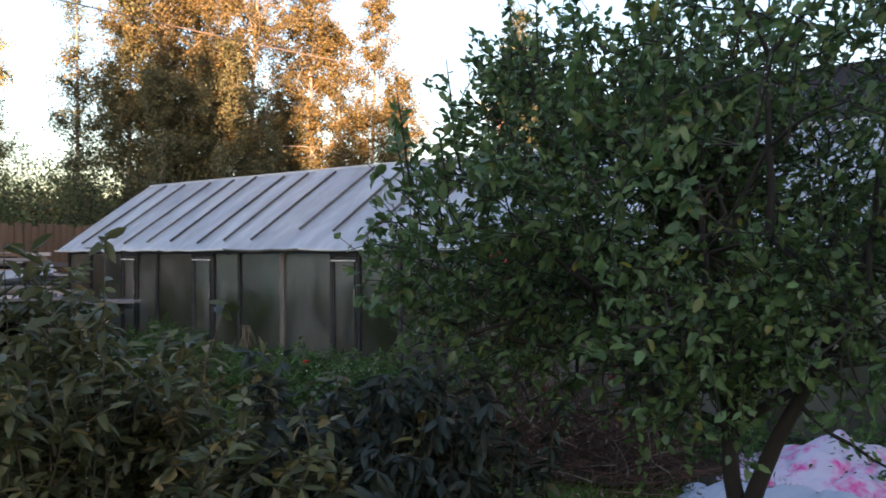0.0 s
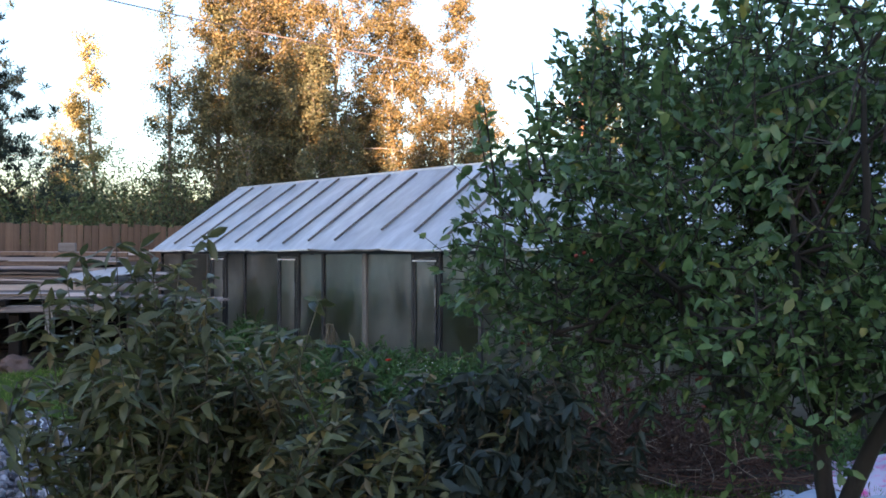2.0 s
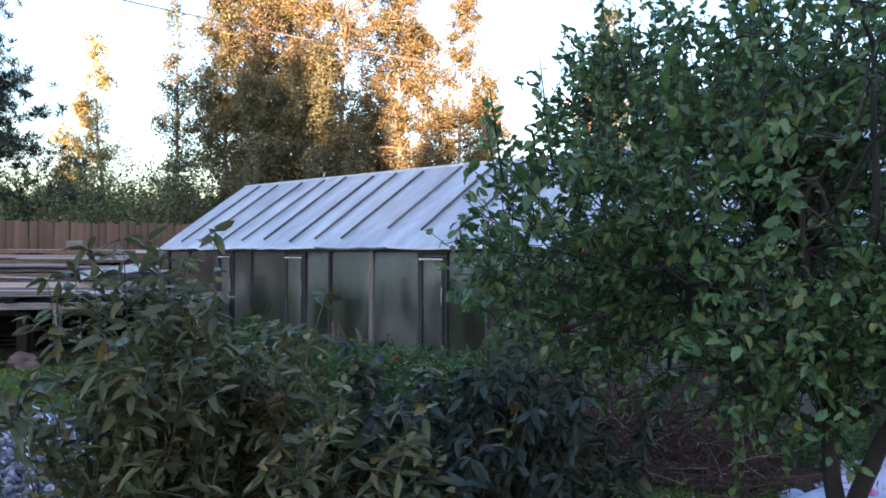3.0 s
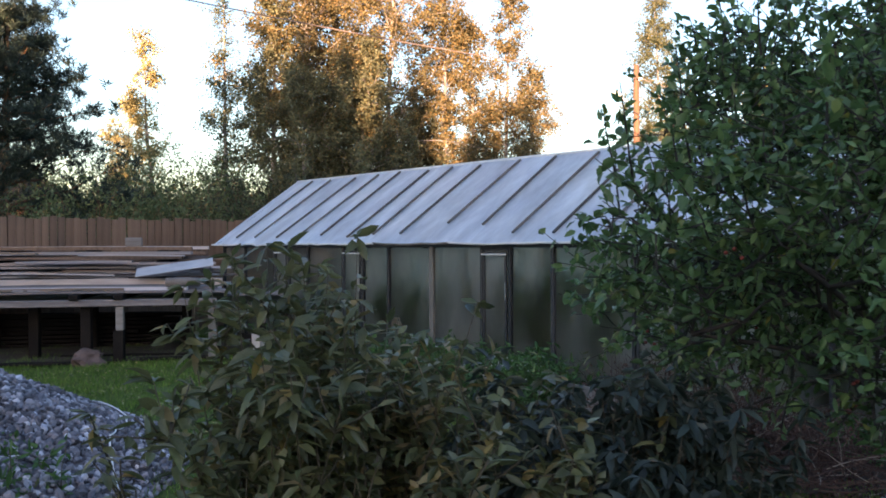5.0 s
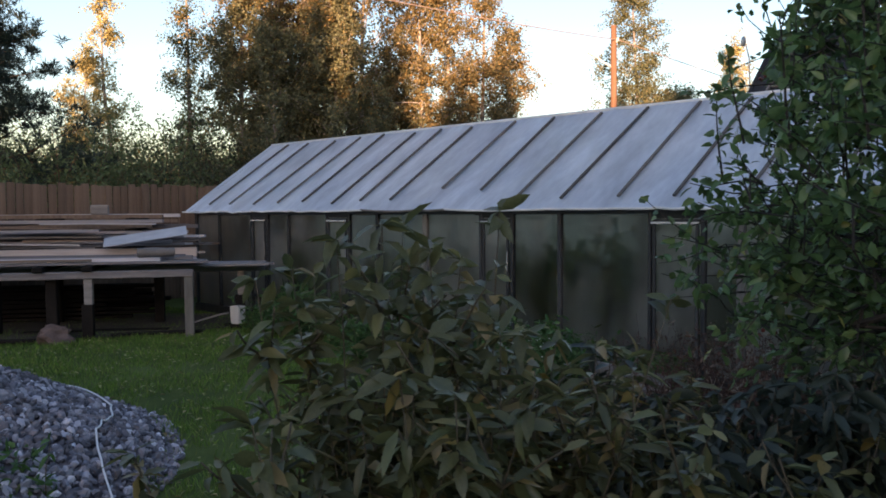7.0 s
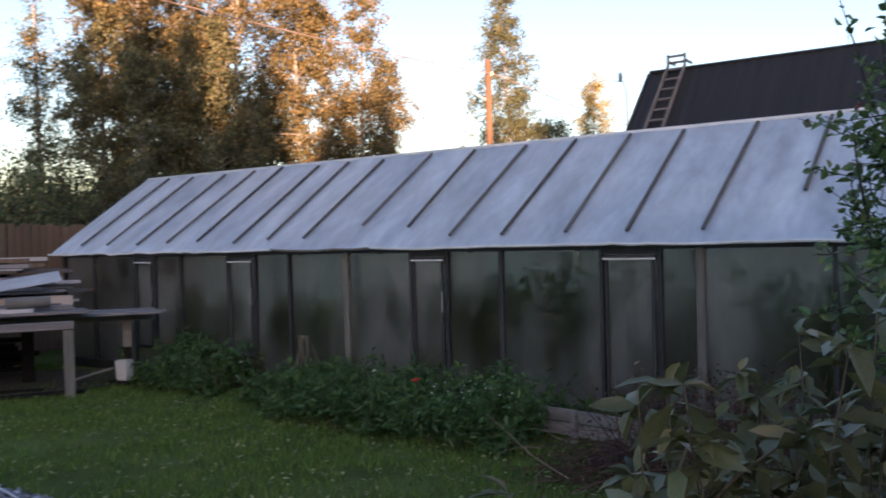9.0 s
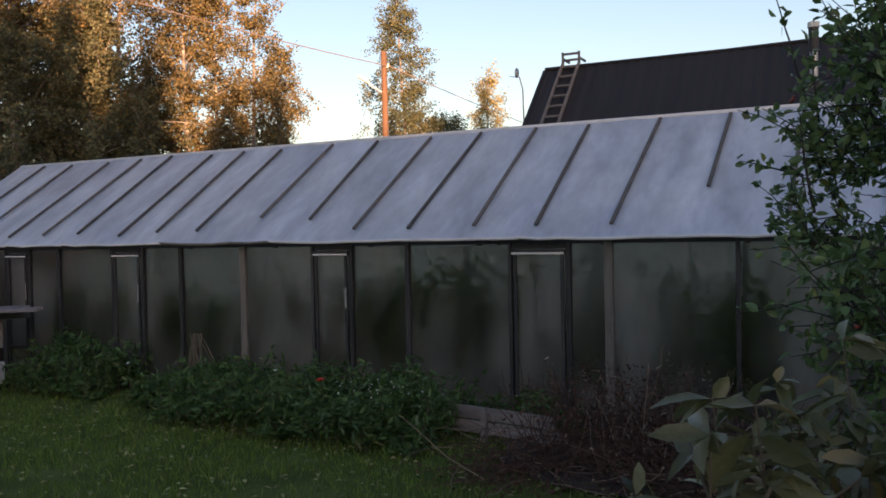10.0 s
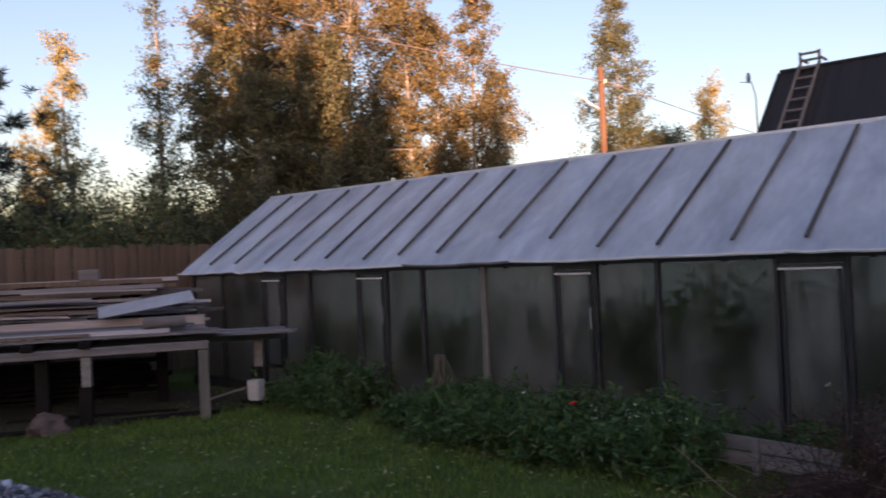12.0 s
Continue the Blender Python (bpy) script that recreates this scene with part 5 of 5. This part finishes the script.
woodland_tree("birch_tree", B, -12.9, 13.0, 10.6, 2.8, 0.22, 120, 11, 0.064, M_BIRCHBARK, M_BIRCH, 74, point=0.55, per=40, tuft=0.055)
woodland_tree("birch_tree", B, -12.5, 14.6, 9.0, 2.3, 0.15, 90, 11, 0.064, M_BIRCHBARK, M_BIRCH, 75, point=0.85, per=40, tuft=0.055)
woodland_tree("birch_tree", B, -11.8, 15.9, 8.4, 1.8, 0.12, 75, 10, 0.064, M_BIRCHBARK, M_BIRCH, 76, point=0.95, per=40, tuft=0.055)
woodland_tree("birch_tree", B, -11.8, 17.3, 6.6, 2.0, 0.10, 62, 9, 0.064, M_BIRCHBARK, M_BIRCH, 77, point=0.75, per=40, tuft=0.055)
woodland_tree("birch_tree", G, -13.2, 14.2, 5.4, 2.1, 0.10, 80, 11, 0.064, M_BIRCHBARK, M_BIRCHSHADE, 78, point=0.55, per=40, tuft=0.055)
woodland_tree("birch_tree", B, -12.4, 15.4, 7.4, 1.8, 0.12, 70, 10, 0.064, M_BIRCHBARK, M_BIRCH, 87, point=0.8, per=40, tuft=0.055)
woodland_tree("birch_tree", G, -13.0, 10.6, 5.6, 1.9, 0.1, 70, 11, 0.064, M_BIRCHBARK, M_BIRCHSHADE, 89, point=0.5, per=40, tuft=0.055)
woodland_tree("birch_tree", G, -13.3, 12.6, 6.6, 2.0, 0.12, 70, 11, 0.064, M_BIRCHBARK, M_BIRCHSHADE, 85, point=0.6, per=40, tuft=0.055)
woodland_tree("aspen_tree", "slender grey-green aspen with a narrow crown", -17.0, 10.75, 8.4, 1.05, 0.10, 66, 6, 0.060, M_BIRCHBARK, M_ASPEN, 79, point=1.0, rise=1.1, droop=-0.2, per=38, tuft=0.06)
woodland_tree("aspen_tree", "slender aspen with low-sun gold put into its leaf colour", -20.4, 10.4, 7.8, 0.95, 0.16, 46, 6, 0.066, M_BIRCHBARK, M_SUNGOLD, 80, point=0.85, rise=1.1, droop=-0.2, per=42, tuft=0.06)
woodland_tree("aspen_tree", "short aspen with low-sun gold put into its leaf colour", -21.2, 9.5, 5.8, 1.1, 0.15, 45, 6, 0.07, M_BIRCHBARK, M_SUNGOLD, 81, point=0.6, rise=1.2, droop=-0.2)
woodland_tree("birch_tree", "tall pointed birch behind the utility pole", -11.2, 22.6, 9.3, 2.1, 0.10, 170, 8, 0.066, M_BIRCHBARK, M_ASPEN, 82, point=0.9, rise=0.35, per=40, tuft=0.07)
woodland_tree("birch_tree", "small golden birch far beyond the house", -10.6, 28.2, 7.3, 1.4, 0.2, 70, 6, 0.07, M_BIRCHBARK, M_SUNGOLD, 83, point=0.9, rise=0.4)
woodland_tree("birch_tree", "small green birch beyond the pole", -9.4, 22.4, 4.9, 1.7, 0.1, 50, 7, 0.066, M_BIRCHBARK, M_ASPEN, 84, point=0.6)


def build_pine():
    """A pine with tiers of horizontal limbs and needle tufts."""
    rng = np.random.default_rng(90)
    root = thing("pine_tree", "dark green pine with open tufted limbs", "tree", (-15.3, 4.9, 0))
    line = wander(rng, (0, 0, -0.05), (0.01, 0, 1), 6.4, 10, 0.02)
    part("trunk", Heap().add(*tube(line, np.linspace(0.15, 0.02, 11), 8)), M_PINEBARK, root, smooth=True)
    br, h = Heap(), Heap()
    for z in np.arange(1.4, 6.2, 0.45):
        l0 = 2.5 * (1 - (z / 6.8) ** 2) ** 0.7 + 0.25
        for k in range(8):
            a = k * 0.785 + z * 2 + rng.normal() * 0.25
            b = wander(rng, (0, 0, z), (math.cos(a), math.sin(a), 0.22), l0 * rng.uniform(0.55, 1.12), 6, 0.12, (0, 0, 0.04))
            br.add(*tube(b, np.linspace(0.028, 0.006, 7), 4))
            for p in b[2:]:
                for _ in range(7):
                    c = p + rng.normal(size=3) * (0.18, 0.18, 0.08)
                    m = 28
                    leaves(h, np.repeat(c[None], m, 0) + rng.normal(size=(m, 3)) * 0.03, rng.normal(size=(m, 3)) + (0, 0, 0.8), rng.uniform(0.10, 0.19, m), rng.uniform(0.016, 0.026, m), rng, False, 0.1)
    tagged(part("limbwork", br, M_PINEBARK, root), kind="stuff")
    part("needles", h, M_PINE, root)


build_pine()


def shrub(x, y, r, tall, mat, label, seed, count, leaf=0.095):
    rng = np.random.default_rng(seed)
    root = thing("shrub", label, "shrub", (x, y, 0), group="shrubs behind the fence")
    br, h, at = Heap(), Heap(), []
    for _ in range(count):
        a, q = rng.uniform(0, 2 * math.pi), r * 0.5 * math.sqrt(rng.random())
        b = wander(rng, (q * math.cos(a), q * math.sin(a), -0.03), (math.cos(a) * 0.42, math.sin(a) * 0.42, 1), tall * rng.uniform(0.55, 1.08), 7, 0.10)
        br.add(*tube(b, np.linspace(0.014, 0.003, 8), 4))
        p = np.array(b)
        u = rng.uniform(0.8, 6.99, 230)
        ii = u.astype(int)
        at.append(p[ii] + (p[ii + 1] - p[ii]) * (u - ii)[:, None] + rng.normal(size=(230, 3)) * 0.15)
    at = np.concatenate(at)
    at = at[at[:, 2] > 0.05]
    n = len(at)
    leaves(h, at, rng.normal(size=(n, 3)) + (0, 0, 0.3), rng.uniform(0.7, 1.3, n) * leaf, rng.uniform(0.5, 0.9, n) * leaf * 0.6, rng, False, 0.1)
    tagged(part("limbwork", br, M_PINEBARK, root), kind="stuff")
    part("crown", h, mat, root)


W = "bushy grey-green willow shrub behind the board fence"
D = "dark leafy shrub behind the board fence"
for i, (x, y, r, tall, m, lab, c) in enumerate((
        (-14.4, 8.0, 1.3, 3.4, M_SHRUB, W, 46), (-14.0, 6.6, 1.2, 3.1, M_SHRUB, W, 40), (-15.6, 9.6, 1.3, 3.9, M_SHRUB, W, 44), (-13.2, 9.6, 1.3, 3.2, M_SHRUBDARK, D, 50),
        (-12.8, 10.9, 1.2, 3.0, M_SHRUBDARK, D, 46), (-16.8, 7.2, 1.3, 3.6, M_SHRUB, W, 40), (-18.2, 8.6, 1.5, 4.0, M_SHRUB, W, 44), (-13.4, 5.2, 1.1, 2.7, M_SHRUB, W, 36),
        (-13.8, 4.0, 1.2, 2.9, M_SHRUBDARK, D, 36), (-12.4, 12.4, 1.3, 3.4, M_SHRUBDARK, D, 46), (-12.0, 13.8, 1.2, 3.2, M_SHRUBDARK, D, 40), (-19.5, 6.6, 1.6, 3.8, M_SHRUB, W, 40),
        (-15.0, 2.4, 1.4, 3.2, M_SHRUBDARK, D, 36), (-15.2, 8.9, 1.4, 3.8, M_SHRUB, W, 50), (-15.4, 7.4, 1.3, 3.5, M_SHRUB, W, 46), (-16.6, 11.6, 1.5, 4.4, M_SHRUBDARK, D, 50), (-12.2, 9.4, 1.0, 2.9, M_SHRUBDARK, D, 46), (-14.6, 11.2, 1.5, 4.2, M_SHRUBDARK, D, 50), (-12.9, 8.0, 1.0, 2.6, M_SHRUB, W, 40), (-11.9, 15.6, 1.1, 2.9, M_SHRUBDARK, D, 36), (-11.6, 18.6, 1.2, 3.6, M_SHRUB, W, 40), (-20.5, 12.0, 1.8, 4.6, M_SHRUB, W, 50))):
    shrub(x, y, r, tall, m, lab, 200 + i, c)


def build_shading_woods():
    """Conifer woods round about; unseen rows added towards the sun shade the garden."""
    rng = np.random.default_rng(77)
    h = Heap()

    def conifer(x, y, tall, r):
        tiers, seg = 7, 9
        for k in range(tiers):
            z0, z1 = tall * k / tiers * 0.93, tall * min(1, (k + 1.7) / tiers)
            rr = r * (1 - k / tiers) + 0.15
            a0 = rng.uniform(0, 6)
            v = [(x, y, z1)] + [(x + rr * rng.uniform(0.75, 1.2) * math.cos(a0 + 2 * math.pi * j / seg), y + rr * rng.uniform(0.75, 1.2) * math.sin(a0 + 2 * math.pi * j / seg), z0 + rng.uniform(-0.2, 0.2)) for j in range(seg)]
            h.add(v, [(0, 1 + j, 1 + (j + 1) % seg) for j in range(seg)])

    across = Vector((0.78, 0.62))
    for row in range(3):
        for i in range(64):
            p = Vector((SUN_WAY.x, SUN_WAY.y)).normalized() * (30 + 2.2 * row) + across * ((i - 32) * 1.7 + rng.uniform(-0.5, 0.5) + row * 0.8)
            side = (i - 32) * 1.7
            # row heights are set to shape where sunlight reaches trees, pole and house
            extra = -1.2 if side < -9.3 else 1.0 if side < -2.5 else -0.5 if side < 6.4 else 2.2
            conifer(p.x, p.y, rng.uniform(9.3, 10.3) + 0.15 * row + extra, rng.uniform(2.0, 2.5))
    for i in range(70):
        a = radians(100 + 130 * i / 70)
        conifer(70 * math.cos(a) - 6, 70 * math.sin(a) + 6, rng.uniform(4, 7), 2.6)
    tagged(part("woods", h, M_PINE), "dark conifer woods around the garden, unseen rows towards the sun added to shade it", "woods", kind="stuff")


build_shading_woods()


# ---- lawn: grass blades and fallen leaves ----
def build_grass():
    rng = np.random.default_rng(12)
    n = 190000
    x, y = rng.uniform(-10.4, 4.6, n), rng.uniform(-1.5, 6.9, n)
    patch = np.array([noise.noise((a * 1.1, b * 1.1, 8)) + 0.5 * noise.noise((a * 4, b * 4, 2)) for a, b in zip(x, y)])
    keep = (patch + rng.normal(size=n) * 0.2 > -0.28) & np.array([heap_height(a, b) < 0.0 for a, b in zip(x, y)]) & ~((x > -1.2) & (x < 0.7) & (y > 5.3)) & ~((y > 6.7))
    x, y = x[keep], y[keep]
    n = len(x)
    tall = rng.uniform(0.025, 0.06, n) * (1 + 1.3 * np.array([max(0, noise.noise((a * 2.2, b * 2.2, 5))) for a, b in zip(x, y)]))
    h = Heap()
    at = np.stack([x, y, np.full(n, -0.03)], 1)
    leaves(h, at, rng.normal(size=(n, 3)) * (0.45, 0.45, 0.1) + (0, 0, 1), tall + 0.03, rng.uniform(0.004, 0.008, n), rng, False, 0.0)
    tagged(part("grass", h, M_GRASS), "short damp autumn lawn grass", "grass", kind="stuff")
    m = 1700
    h = Heap()
    at = np.stack([rng.uniform(-8, 1.5, m), rng.uniform(2.4, 5.9, m), rng.uniform(0.012, 0.035, m)], 1)
    at = at[np.array([heap_height(p[0], p[1]) < 0 for p in at])]
    m = len(at)
    leaves(h, at, rng.normal(size=(m, 3)) * (1, 1, 0.12), rng.uniform(0.03, 0.06, m), rng.uniform(0.018, 0.035, m), rng, True, 0.9)
    tagged(part("fallen_leaves", h, M_LITTER), "pale fallen leaves strewn over the lawn", "leaves", kind="stuff")


build_grass()
